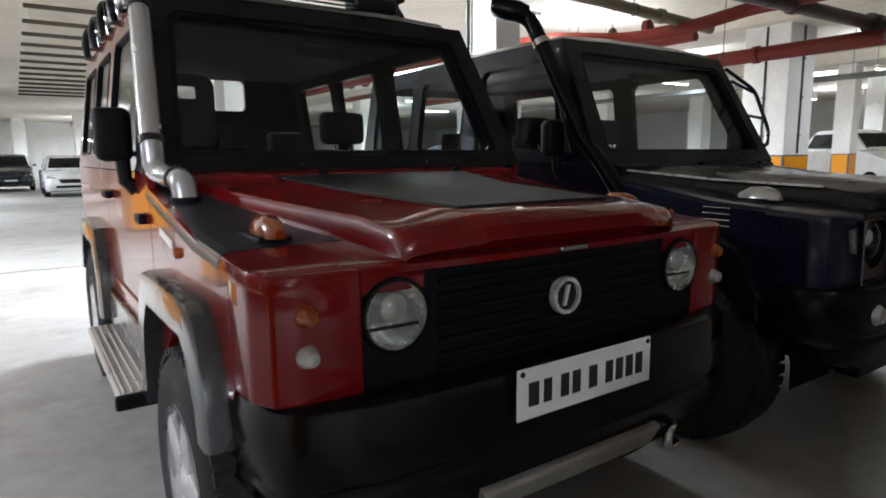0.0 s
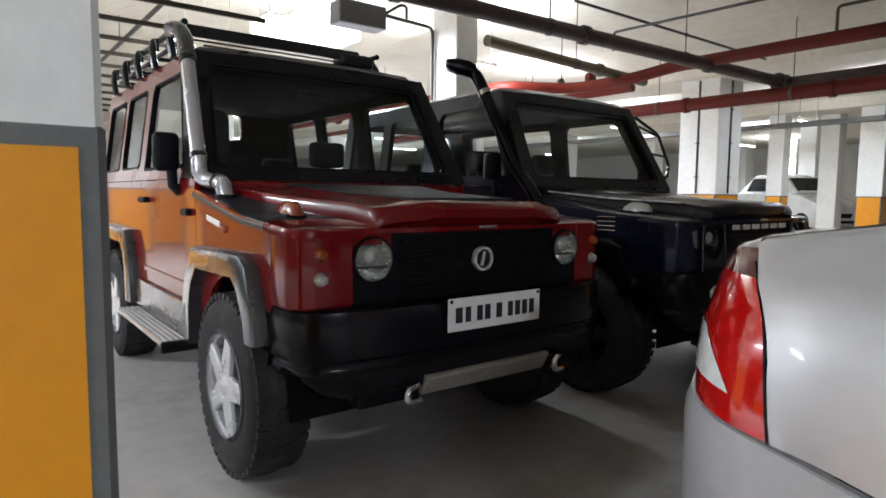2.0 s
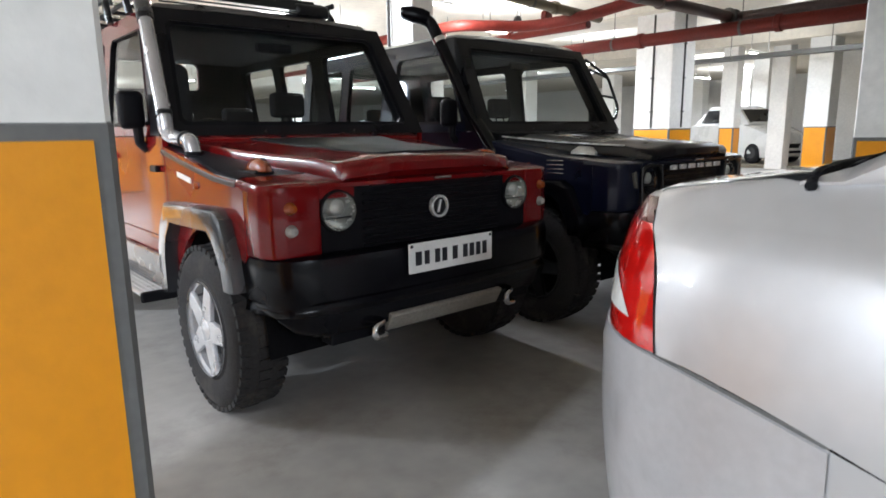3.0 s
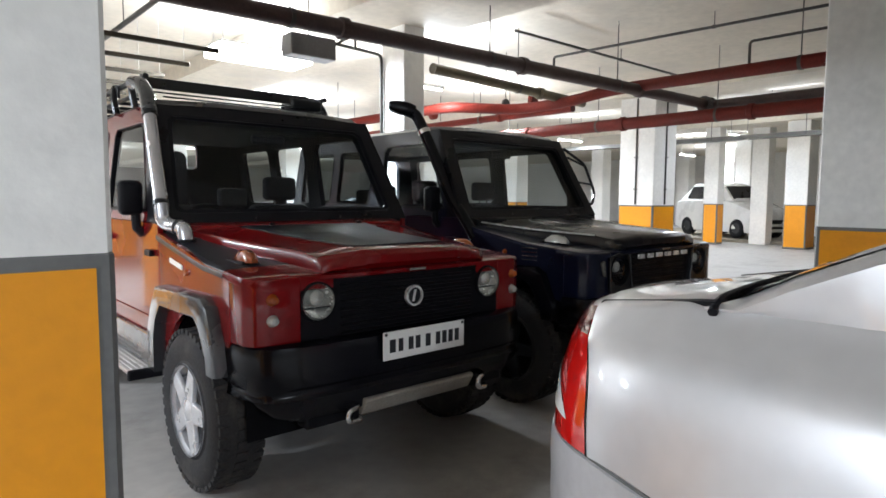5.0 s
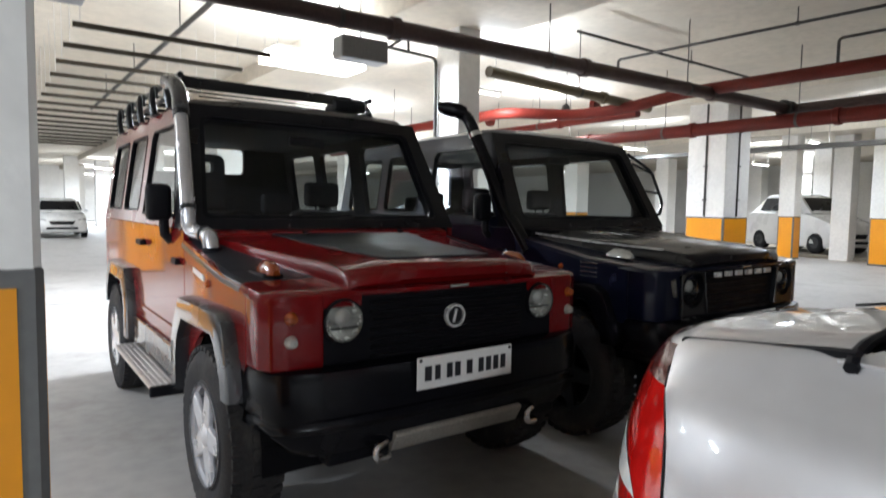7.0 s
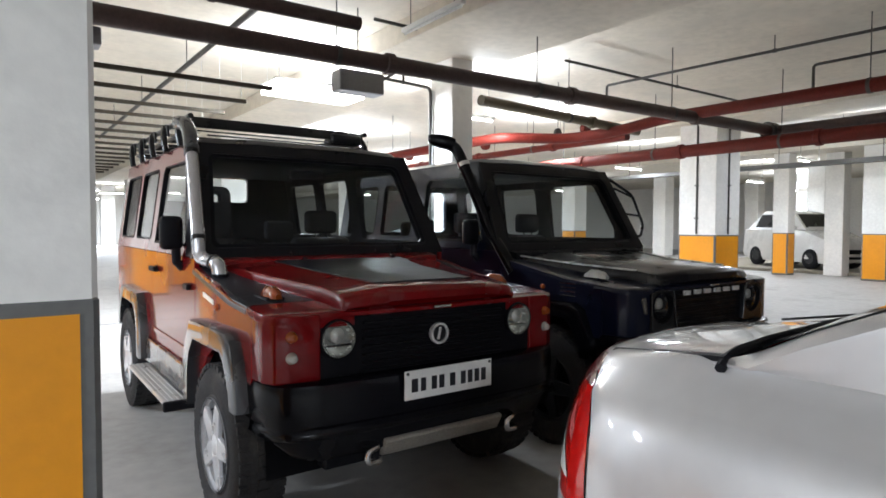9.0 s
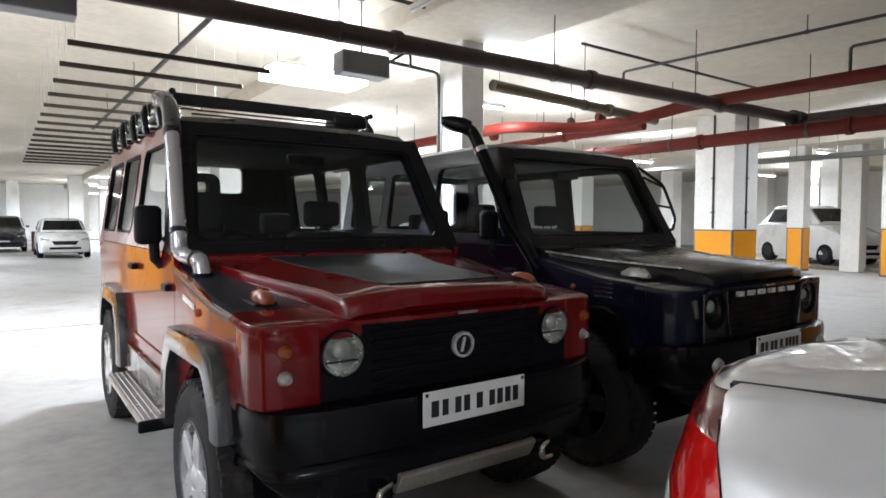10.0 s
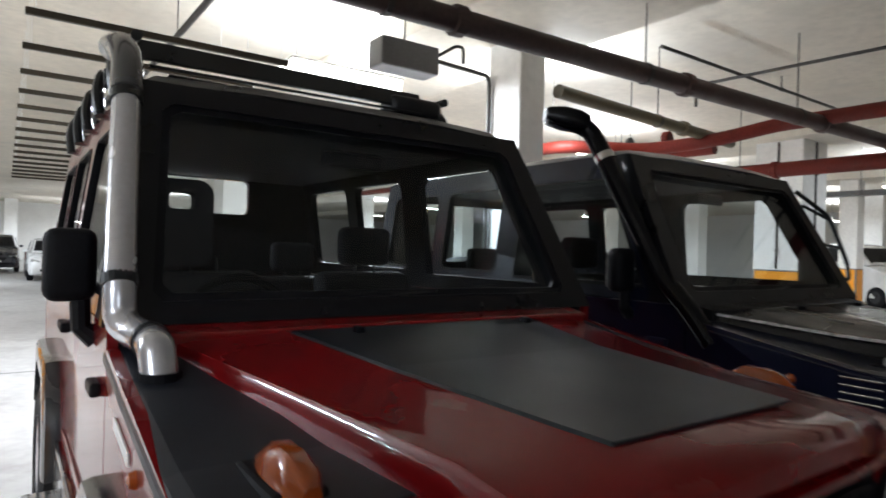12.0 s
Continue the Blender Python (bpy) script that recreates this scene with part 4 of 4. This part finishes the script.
# also used for unseen lamps added only as fill light
def tube_light(x, y, z, rz=0.0, power=60, length=1.2, up=0.4):
    t = thing("tube_light", (x, y, z), rz, "lit white tube batten hung from the ceiling, some added as fill light", "lamp", "tube lights")
    part("batten", box(-length / 2, length / 2, -0.035, 0.035, 0.0, 0.05, 0.008, 1), FIXT, t)
    part("tube", tube([(-length / 2 + 0.04, 0, -0.018), (length / 2 - 0.04, 0, -0.018)], 0.014, 10), LAMP, t)
    for dx in (-length / 2 + 0.1, length / 2 - 0.1):
        part("hanger_rod", tube([(dx, 0, 0.04), (dx, 0, CZ - z)], 0.005, 6), PIPEG, t)
    for turn, share in ((0, 1 - up), (180, up)):
        ld = bpy.data.lights.new("tube_lamp", "AREA")
        ld.shape, ld.size, ld.size_y, ld.energy = "RECTANGLE", length, 0.1, power * share * 1.08
        ld.color = LAMPC
        lo = new("tube_lamp", ld)
        lo.matrix_basis = pose(x, y, z + (0.07 if turn else -0.04), turn, 0, rz)
    return t


pl = thing("panel_light", (1.95, 5.9, 3.3), 0, "lit white box light hung from the ceiling", "lamp")
part("diffuser", box(-0.65, 0.65, -0.3, 0.3, -0.06, 0.06, 0.02), PANEL, pl)
part("cover", box(-0.66, 0.66, -0.31, 0.31, 0.06, 0.09, 0.01), FIXT, pl)
for dx in (-0.5, 0.5):
    part("hanger_rod", tube([(dx, 0, 0.08), (dx, 0, CZ - 3.3)], 0.005, 6), PIPEG, pl)
for turn, z, pw in ((0, 3.22, 600), (180, 3.42, 130)):
    ld = bpy.data.lights.new("panel_lamp", "AREA")
    ld.shape, ld.size, ld.size_y, ld.energy, ld.color = "RECTANGLE", 1.3, 0.6, pw * 1.08, LAMPC
    lo = new("panel_lamp", ld)
    lo.matrix_basis = pose(1.95, 5.9, z, turn, 0, 0)
tube_light(4.3, 5.1, 3.08, 0, 320, 0.6)
# mostly unseen tubes, placed and powered to fill the hall; x 3.2 brightens the far end
for x, y, pw in ((-3.6, 8, 400), (-3.6, 16, 400), (-3.6, 24, 400), (5.5, 12, 450), (13, 9, 230), (21, 9.5, 280), (15.0, 5.0, 130), (-5.0, 4.5, 340), (27, 11, 300), (5.5, 20, 450), (20, 18, 450), (-3.6, 36, 400), (5.5, 32, 450), (-11, 8, 300), (26, 3, 250), (13, 20, 450), (3.2, 43, 1300), (3.2, 34.5, 400)):
    tube_light(x, y, 3.1, 0, pw, 1.2, 0.15 if x < 4 else 0.4)

# unseen lamp added to brighten the white column at x 10.5
tube_light(11.8, 2.5, 3.5, 90, 130)
tube_light(8.0, 7.4, 3.3, 0, 330)
tube_light(10.0, 16.5, 3.1, 0, 500)
tube_light(14.0, 27.0, 3.1, 0, 700)
# two unseen fill lamps, added to light the near column and the saloon's side
tube_light(-5.6, -1.7, 3.1, 0, 330, 1.2, 0.08)
tube_light(-3.2, -7.5, 3.1, 0, 360, 1.2, 0.08)

red_car = offroader("off_road_car", (0, 0, 0), RED, GLOSSBLK, "glossy red boxy off-road car with a roof rack, parked", True)
red_extras(red_car)
navy_car = offroader("off_road_car", (2.10, -0.13, 0), NAVY, NAVY, "dark navy boxy off-road car with a black snorkel, parked", False)
navy_extras(navy_car)



# ---- silver saloon ----
def saloon():
    car = thing("saloon_car", (0.15, -1.15, 0), 0, "silver saloon car parked with its tail towards the off-road cars", "car")

    ZC = 1.028

    def hw(y, z):
        w = 0.83 - 0.212 * math.exp(min(y, 0.1) / 0.16) - max(0, -y - 3.6) * 0.25
        if z > 0.75:
            w -= (0.9 * (min(z, ZC) - 0.75) ** 2 + 1.16 * max(0, z - ZC)) + 0.18 * max(0, z - 0.92) * math.exp(min(y, 0.1) / 0.15)
        if z < 0.55:
            w -= 0.25 * (0.55 - z) ** 1.5
        if 0.66 < z < 0.86:
            w += 0.006 * math.cos((z - 0.76) / 0.1 * math.pi / 2)
        return w

    def deck(y):
        return 1.062 + 0.075 * min(1, -y / 0.44) if y > -0.44 else 1.137 - max(0, -y - 2.9) * 0.14

    def seam(y):
        return 0.770 - 0.045 * (min(max(0, -y - 0.2), 0.5) / 0.3) ** 1.5

    def lid(y):
        return 0.465 - (y + 0.05) * 0.36 if y > -0.45 else 0.609

    def edge(z):
        return -0.200 + 0.22 * (z - 0.872) if z < 0.872 else -0.200 + 2.55 * (z - 0.872) ** 2 + 0.05 * (z - 0.872)

    for s in (-1, 1):
        ys = [0, 0.02, 0.05, 0.09, 0.14, 0.2, 0.28, 0.36, 0.45, 0.55, 0.7, 0.9, 1.2, 1.6, 2.2, 2.9, 3.4, 3.8, 4.05]
        secs = []
        for u in ys:
            row = []
            ym = -0.15 - u
            z0, z1 = seam(ym), deck(ym)
            for k in range(13):
                z = z0 + (ZC - z0) * k / 8 if k < 9 else ZC + (z1 - ZC) * (k - 8) / 4
                y = edge(z) * max(0.0, 1 - u / 0.5) + -0.15 * min(1, u / 0.5) - u
                row.append((s * hw(y, z), y, z))
            x, y, z = row[-1]
            lx = min(lid(y), x * s - 0.02) + 0.006 if y > -0.46 else x * s - 0.02
            row.append((s * (x * s * 0.8 + lx * 0.2), y, z + 0.007))
            row.append((s * (x * s * 0.4 + lx * 0.6), y, z + 0.013))
            row.append((s * lx, y, z + 0.014))
            row.append((s * (lx - 0.002), y, z - 0.02))
            secs.append(row)
        part("rear_quarter", loft(secs, closed=False, cap=False), SILVER, car, smooth=True)
        secs = [[(s * hw(y, z), y, z) for z in (0.22, 0.3, 0.4, 0.5, 0.6, 0.655, seam(y) - 0.002)] for y in (-0.572, -0.7, -0.9, -1.2, -1.8, -2.6, -3.4, -3.9, -4.2)]
        part("lower_side", loft(secs, closed=False, cap=False), SILVER, car, smooth=True)
        # bumper side and wrap
        secs = []
        for y in (0.165, 0.16, 0.14, 0.10, 0.05, 0.0, -0.05, -0.1, -0.17, -0.25, -0.33, -0.42, -0.5, -0.58):
            row = []
            for k in range(9):
                z = 0.22 + (seam(y) - 0.005 - 0.22) * k / 8
                xx = hw(min(y, 0.1), z) + 0.008
                if y > 0.1:
                    xx *= math.sqrt(max(0.0, 1 - ((y - 0.1) / 0.0655) ** 2))
                row.append((s * xx, y + 0.03 * max(0, min(1, (y + 0.05) / 0.15)) * (1 - max(0, z - 0.70) / 0.08), z))
            x, y2, z = row[-1]
            row.append((x - s * 0.008, y2 - 0.003, z + 0.001))
            secs.append(row)
        part("rear_bumper", loft(secs, closed=False, cap=False), SCUFF, car, "scuffed silver rear bumper", True)
        # dark joint behind the seams
        j = loft([[(s * (hw(y, seam(y)) - 0.002), y, seam(y) - 0.012), (s * (hw(y, seam(y)) - 0.002), y, seam(y) + 0.004)] for y in (-0.02, -0.1, -0.2, -0.3, -0.4, -0.5, -0.58)], closed=False, cap=False)
        part("panel_joint", j, GREYB, car)
        # tail lamp
        secs = []
        for k in range(11):
            z = 0.772 + (1.062 - 0.772) * k / 10
            e = edge(z) + 0.006
            row = []
            for q in range(9):
                y = e + (0.08 - e) * q / 8
                row.append((s * (hw(y, z) + 0.006 * math.sin(math.pi * min(1, (q + 0.5) / 8))), y, z))
            row.append((s * (hw(0.08, z) - 0.05), 0.10, z))
            row.append((s * (hw(0.08, z) - 0.14), 0.112, z))
            secs.append(row)
        for dx, dz in ((0.35, 0.008), (0.7, 0.013), (1.0, 0.014)):
            secs.append([(x + (s * min(lid(min(y, -0.02)), x * s) - x) * dx, y - 0.02 * dx, 1.062 + dz) for x, y, z in secs[10]])
        tl = part("tail_lamp", loft(secs[:10], closed=False, cap=False), REDL, car, "glossy red tail lamp", True)
        part("upper_lens", loft(secs[9:], closed=False, cap=False), REDDK, tl, "smoked dark red upper lens", True)
        secs = []
        for k in range(7):
            z = 0.825 + 0.095 * k / 6
            yl = -0.125 + 0.12 * (k / 6) ** 1.1
            secs.append([(s * (hw(y, z) + 0.0095), y, z) for y in (0.082 + (yl - 0.082) * q / 8 for q in range(9))])
        part("reversing_lamp", loft(secs, closed=False, cap=False), REVL, tl, "clear reversing lamp", True)
        # dark seam beside the lamp
        secs = [[(s * (hw(edge(z), z) + 0.003), edge(z) + 0.005, z), (s * (hw(edge(z), z) + 0.003), edge(z) + 0.001, z)] for z in (0.77, 0.85, 0.95, 1.06)]
        part("lamp_seal", loft(secs, closed=False, cap=False), BLACKPL, car)
        wy = -0.98
        wt = part("rear_wheel", lathe([(0.2, 0), (0.27, s * 0.004), (0.295, s * -0.02), (0.295, s * -0.16), (0.2, s * -0.18)], "x", (s * 0.80, wy, 0.295), 36), RUBBER, car, smooth=True)
        part("wheel_cover", lathe([(0.001, s * -0.01), (0.1, s * -0.005), (0.2, s * -0.004), (0.205, s * -0.02)], "x", (s * 0.80, wy, 0.295), 30), ALLOY, wt, smooth=True)
        fw = part("front_wheel", lathe([(0.2, 0), (0.27, s * 0.004), (0.295, s * -0.02), (0.295, s * -0.16), (0.2, s * -0.18)], "x", (s * 0.80, -3.45, 0.295), 36), RUBBER, car, smooth=True)
        part("wheel_cover", lathe([(0.001, s * -0.01), (0.1, s * -0.005), (0.2, s * -0.004), (0.205, s * -0.02)], "x", (s * 0.80, -3.45, 0.295), 30), ALLOY, fw, smooth=True)
        for yy in (wy, -3.45):
            part("wheel_opening", loft([[(s * (hw(u, v) + 0.004), u, max(v, 0.2)), (s * (hw(u, v) + 0.002), yy, 0.3)] for u, v in arc(yy, 0.295, 0.335, -10, 190, 20)], closed=False, cap=False), TRIM, car)
    # boot lid and tail
    secs = []
    for y in (0.118, 0.11, 0.08, 0.03, -0.03, -0.08, -0.15, -0.25, -0.35, -0.44):
        z = deck(min(y, 0)) + 0.012 - (0.03 if y > 0.1 else 0.012 if y > 0.05 else 0)
        w = min(lid(y), hw(min(y, 0.1), deck(min(y, 0))) - 0.012) - 0.004
        secs.append([(-w, y, z - 0.004), (-w + 0.03, y, z + 0.006), (-w * 0.6, y, z + 0.022), (0, y, z + 0.03), (w * 0.6, y, z + 0.022), (w - 0.03, y, z + 0.006), (w, y, z - 0.004)])
    secs.insert(0, [(x, 0.125, 0.76) for x, y, z in secs[0]])
    part("boot_lid", loft(secs, closed=False, cap=False), SILVER, car, "silver boot lid", True)
    for s in (-1, 1):
        part("boot_gap", tube([(s * (lid(y) + 0.002), y, deck(min(y, 0)) + 0.019) for y in (-0.05, -0.1, -0.2, -0.3, -0.4, -0.45)], 0.011, 6), BLACKPL, car, "dark gap beside the boot lid")
    part("tail_panel", box(-0.40, 0.40, 0.0, 0.12, 0.3, 0.8, 0.02), SILVER, car)
    # cabin with rear glass
    top = []
    for y, z, w in ((-0.42, 1.140, 0.605), (-0.50, 1.178, 0.615), (-0.60, 1.232, 0.612), (-0.75, 1.300, 0.60), (-1.00, 1.395, 0.575), (-1.25, 1.455, 0.555), (-1.6, 1.475, 0.55), (-2.3, 1.455, 0.55), (-2.6, 1.40, 0.555), (-3.1, 1.15, 0.60)):
        zb = deck(y) + 0.004
        wb = hw(y, deck(y)) - 0.008
        wm = wb * 0.45 + (w + 0.02) * 0.55
        zm = zb + (z - 0.045 - zb) * 0.5
        half = [(wb, zb), (wm, max(zm, zb + 0.004)), (w + 0.012, max(z - 0.030, zb + 0.008)), (w - 0.035, z - 0.002), (w * 0.7, z + 0.010)]
        top.append([(-x, y, zz) for x, zz in half] + [(0, y, z + 0.02)] + [(x, y, zz) for x, zz in half[::-1]])
    part("cabin", loft(top, closed=False, cap=False), SILVER, car, smooth=True)
    rg = [[(-0.60, -0.452, 1.149), (-0.42, -0.432, 1.166), (0, -0.415, 1.172), (0.42, -0.432, 1.166), (0.60, -0.452, 1.149)]]
    for y, z, w in ((-0.50, 1.178, 0.58), (-0.60, 1.232, 0.572), (-0.75, 1.300, 0.555), (-1.00, 1.395, 0.525), (-1.18, 1.443, 0.51)):
        rg.append([(-w, y, z + 0.003), (-w * 0.72, y, z + 0.017), (0, y, z + 0.028), (w * 0.72, y, z + 0.017), (w, y, z + 0.003)])
    part("rear_glass", loft(rg, closed=False, cap=False), mat("dark_glass", (0.012, 0.014, 0.015), 0.05, 0, 0, 0.1, 5), car, "dark rear window", True)
    part("rear_glass_seal", tube(bend([(-0.632, -0.446, 1.138), (-0.60, -0.440, 1.153), (-0.54, -0.434, 1.163), (-0.38, -0.424, 1.169), (0, -0.410, 1.173), (0.38, -0.424, 1.169), (0.54, -0.434, 1.163), (0.60, -0.440, 1.153), (0.632, -0.446, 1.138)], 0.02), 0.012, 8), BLACKPL, car, "black rubber window seal", True)
    for s in (-1, 1):
        sg = [[(s * 0.645, y, z0), (s * 0.605, y, z1)] for y, z0, z1 in ((-0.95, 1.16, 1.24), (-1.2, 1.16, 1.385), (-1.7, 1.15, 1.415), (-2.4, 1.14, 1.38), (-2.9, 1.13, 1.18))]
        part("side_glass", loft(sg, closed=False, cap=False), GLOSSBLK, car)
    part("underbody", box(-0.5, 0.5, -4.0, -0.05, 0.18, 0.45, 0.03), TRIM, car)
    part("nose", box(-0.72, 0.72, -4.25, -4.0, 0.25, 0.8, 0.08, 3), SILVER, car, smooth=True)
    part("bonnet", loft([[(-0.62, y, z), (0, y, z + 0.04), (0.62, y, z)] for y, z in ((-3.0, 1.13), (-3.5, 1.05), (-4.0, 0.92), (-4.2, 0.8))], closed=False, cap=False), SILVER, car, smooth=True)
    return car


saloon()


# ---- other parked cars, far off ----
def far_car(loc, rz, paint, label, tall=0.0):
    """A parked car whose nose looks along -y of its own frame."""
    car = thing("parked_car", loc, rz, label, "car", "cars parked far off")
    h = tall
    lower = []
    for y, w, z0, z1 in ((0.0, 0.62, 0.32, 0.62), (0.06, 0.74, 0.24, 0.70 + h * 0.5), (0.25, 0.82, 0.20, 0.80 + h * 0.7), (0.9, 0.85, 0.20, 0.92 + h), (1.2, 0.85, 0.20, 0.97 + h), (2.8, 0.85, 0.20, 1.0 + h), (3.6, 0.83, 0.22, 1.0 + h), (3.95, 0.76, 0.30, 0.95 + h)):
        lower.append([(-w + 0.05, y, z0), (-w, y, z0 + 0.12), (-w, y, (z0 + z1) / 2), (-w + 0.04, y, z1 - 0.04), (-w + 0.12, y, z1), (0, y, z1 + 0.03), (w - 0.12, y, z1), (w - 0.04, y, z1 - 0.04), (w, y, (z0 + z1) / 2), (w, y, z0 + 0.12), (w - 0.05, y, z0)])
    part("body", loft(lower), paint, car, smooth=True)
    cab = []
    for y, z, w in ((1.0, 0.98 + h, 0.72), (1.6, 1.40 + h * 1.3, 0.62), (2.0, 1.48 + h * 1.4, 0.60), (3.1, 1.47 + h * 1.4, 0.60), (3.75, 1.05 + h, 0.68)):
        cab.append([(-w - 0.08, y, 0.96 + h), (-w, y, z - 0.03), (-w * 0.8, y, z), (w * 0.8, y, z), (w, y, z - 0.03), (w + 0.08, y, 0.96 + h)])
    part("cabin", loft(cab), paint, car, smooth=True)
    part("windscreen", loft([[(-0.66, 1.06, 1.03 + h), (0.66, 1.06, 1.03 + h)], [(-0.56, 1.565, 1.385 + h * 1.3), (0.56, 1.565, 1.385 + h * 1.3)]], closed=False, cap=False), GLOSSBLK, car, "dark windscreen")
    for s in (-1, 1):
        part("side_glass", loft([[(s * 0.795, 1.5, 1.03 + h), (s * 0.70, 1.75, 1.38 + h * 1.3)], [(s * 0.785, 3.3, 1.03 + h), (s * 0.69, 3.1, 1.38 + h * 1.3)]], closed=False, cap=False), GLOSSBLK, car, "dark side windows")
        part("headlight", loft([[(s * 0.50, 0.015, 0.62), (s * 0.50, 0.015, 0.70), (s * 0.50, 0.12, 0.71)], [(s * 0.76, 0.09, 0.66), (s * 0.76, 0.09, 0.75), (s * 0.76, 0.25, 0.77)]], closed=False, cap=False), CLEARL, car)
        part("door_mirror", box(min(s * 0.84, s * 0.98), max(s * 0.84, s * 0.98), 1.25, 1.35, 0.98 + h, 1.08 + h, 0.03), paint, car)
        for yy in (0.72, 3.2):
            w = part("wheel", lathe([(0.18, s * 0.004), (0.26, s * 0.012), (0.30 + h * 0.15, s * -0.02), (0.30 + h * 0.15, s * -0.18), (0.18, s * -0.19)], "x", (s * 0.845, yy, 0.30 + h * 0.15), 28), BLACKPL, car, smooth=True)
            part("rim", lathe([(0.001, s * -0.006), (0.18, s * 0.0), (0.19, s * -0.03)], "x", (s * 0.848, yy, 0.30 + h * 0.15), 24), MATTBLK if h > 0.2 else ALLOY, w, smooth=True)
    part("grille", prism([(-0.34, 0.50), (-0.42, 0.64), (0.42, 0.64), (0.34, 0.50)], "y", -0.012, 0.03, 0.01), GLOSSBLK, car, "black grille")
    part("lower_intake", box(-0.5, 0.5, -0.004, 0.06, 0.33, 0.42, 0.01), BLACKPL, car)
    part("plate", box(-0.22, 0.22, -0.018, 0.0, 0.44, 0.50), PLATEW, car)
    return car


far_car((0.42, 24.5, 0), 0, WHITEP, "white hatchback parked facing the aisle")
far_car((-1.4, 31.0, 0), 0, DARKP, "dark car parked far down the aisle", 0.08)
far_car((19.75, 5.82, 0.09), -25, WHITEP, "white tall car parked behind a column", 0.3)


# a barrel by the dark car
def barrel(x, y):
    b = thing("barrel", (x, y, 0), 0, "rust red steel barrel standing on the floor", "barrel")
    prof = [(0.001, 0.0), (0.28, 0.0), (0.29, 0.02), (0.28, 0.04), (0.28, 0.28), (0.295, 0.30), (0.28, 0.32), (0.28, 0.58), (0.295, 0.60), (0.28, 0.62), (0.28, 0.86), (0.29, 0.88), (0.27, 0.87), (0.001, 0.865)]
    part("drum", lathe(prof, "z", (0, 0, 0), 24), mat("rust_red_drum", (0.16, 0.045, 0.03), 0.6, 0.1, 0, 0.25, 5, 0.1, 60), b, smooth=True)
    part("bung", lathe([(0.001, 0.02), (0.03, 0.018), (0.034, 0.0)], "z", (0.15, 0, 0.866), 12), MATTBLK, b)


barrel(-0.1, 31.5)
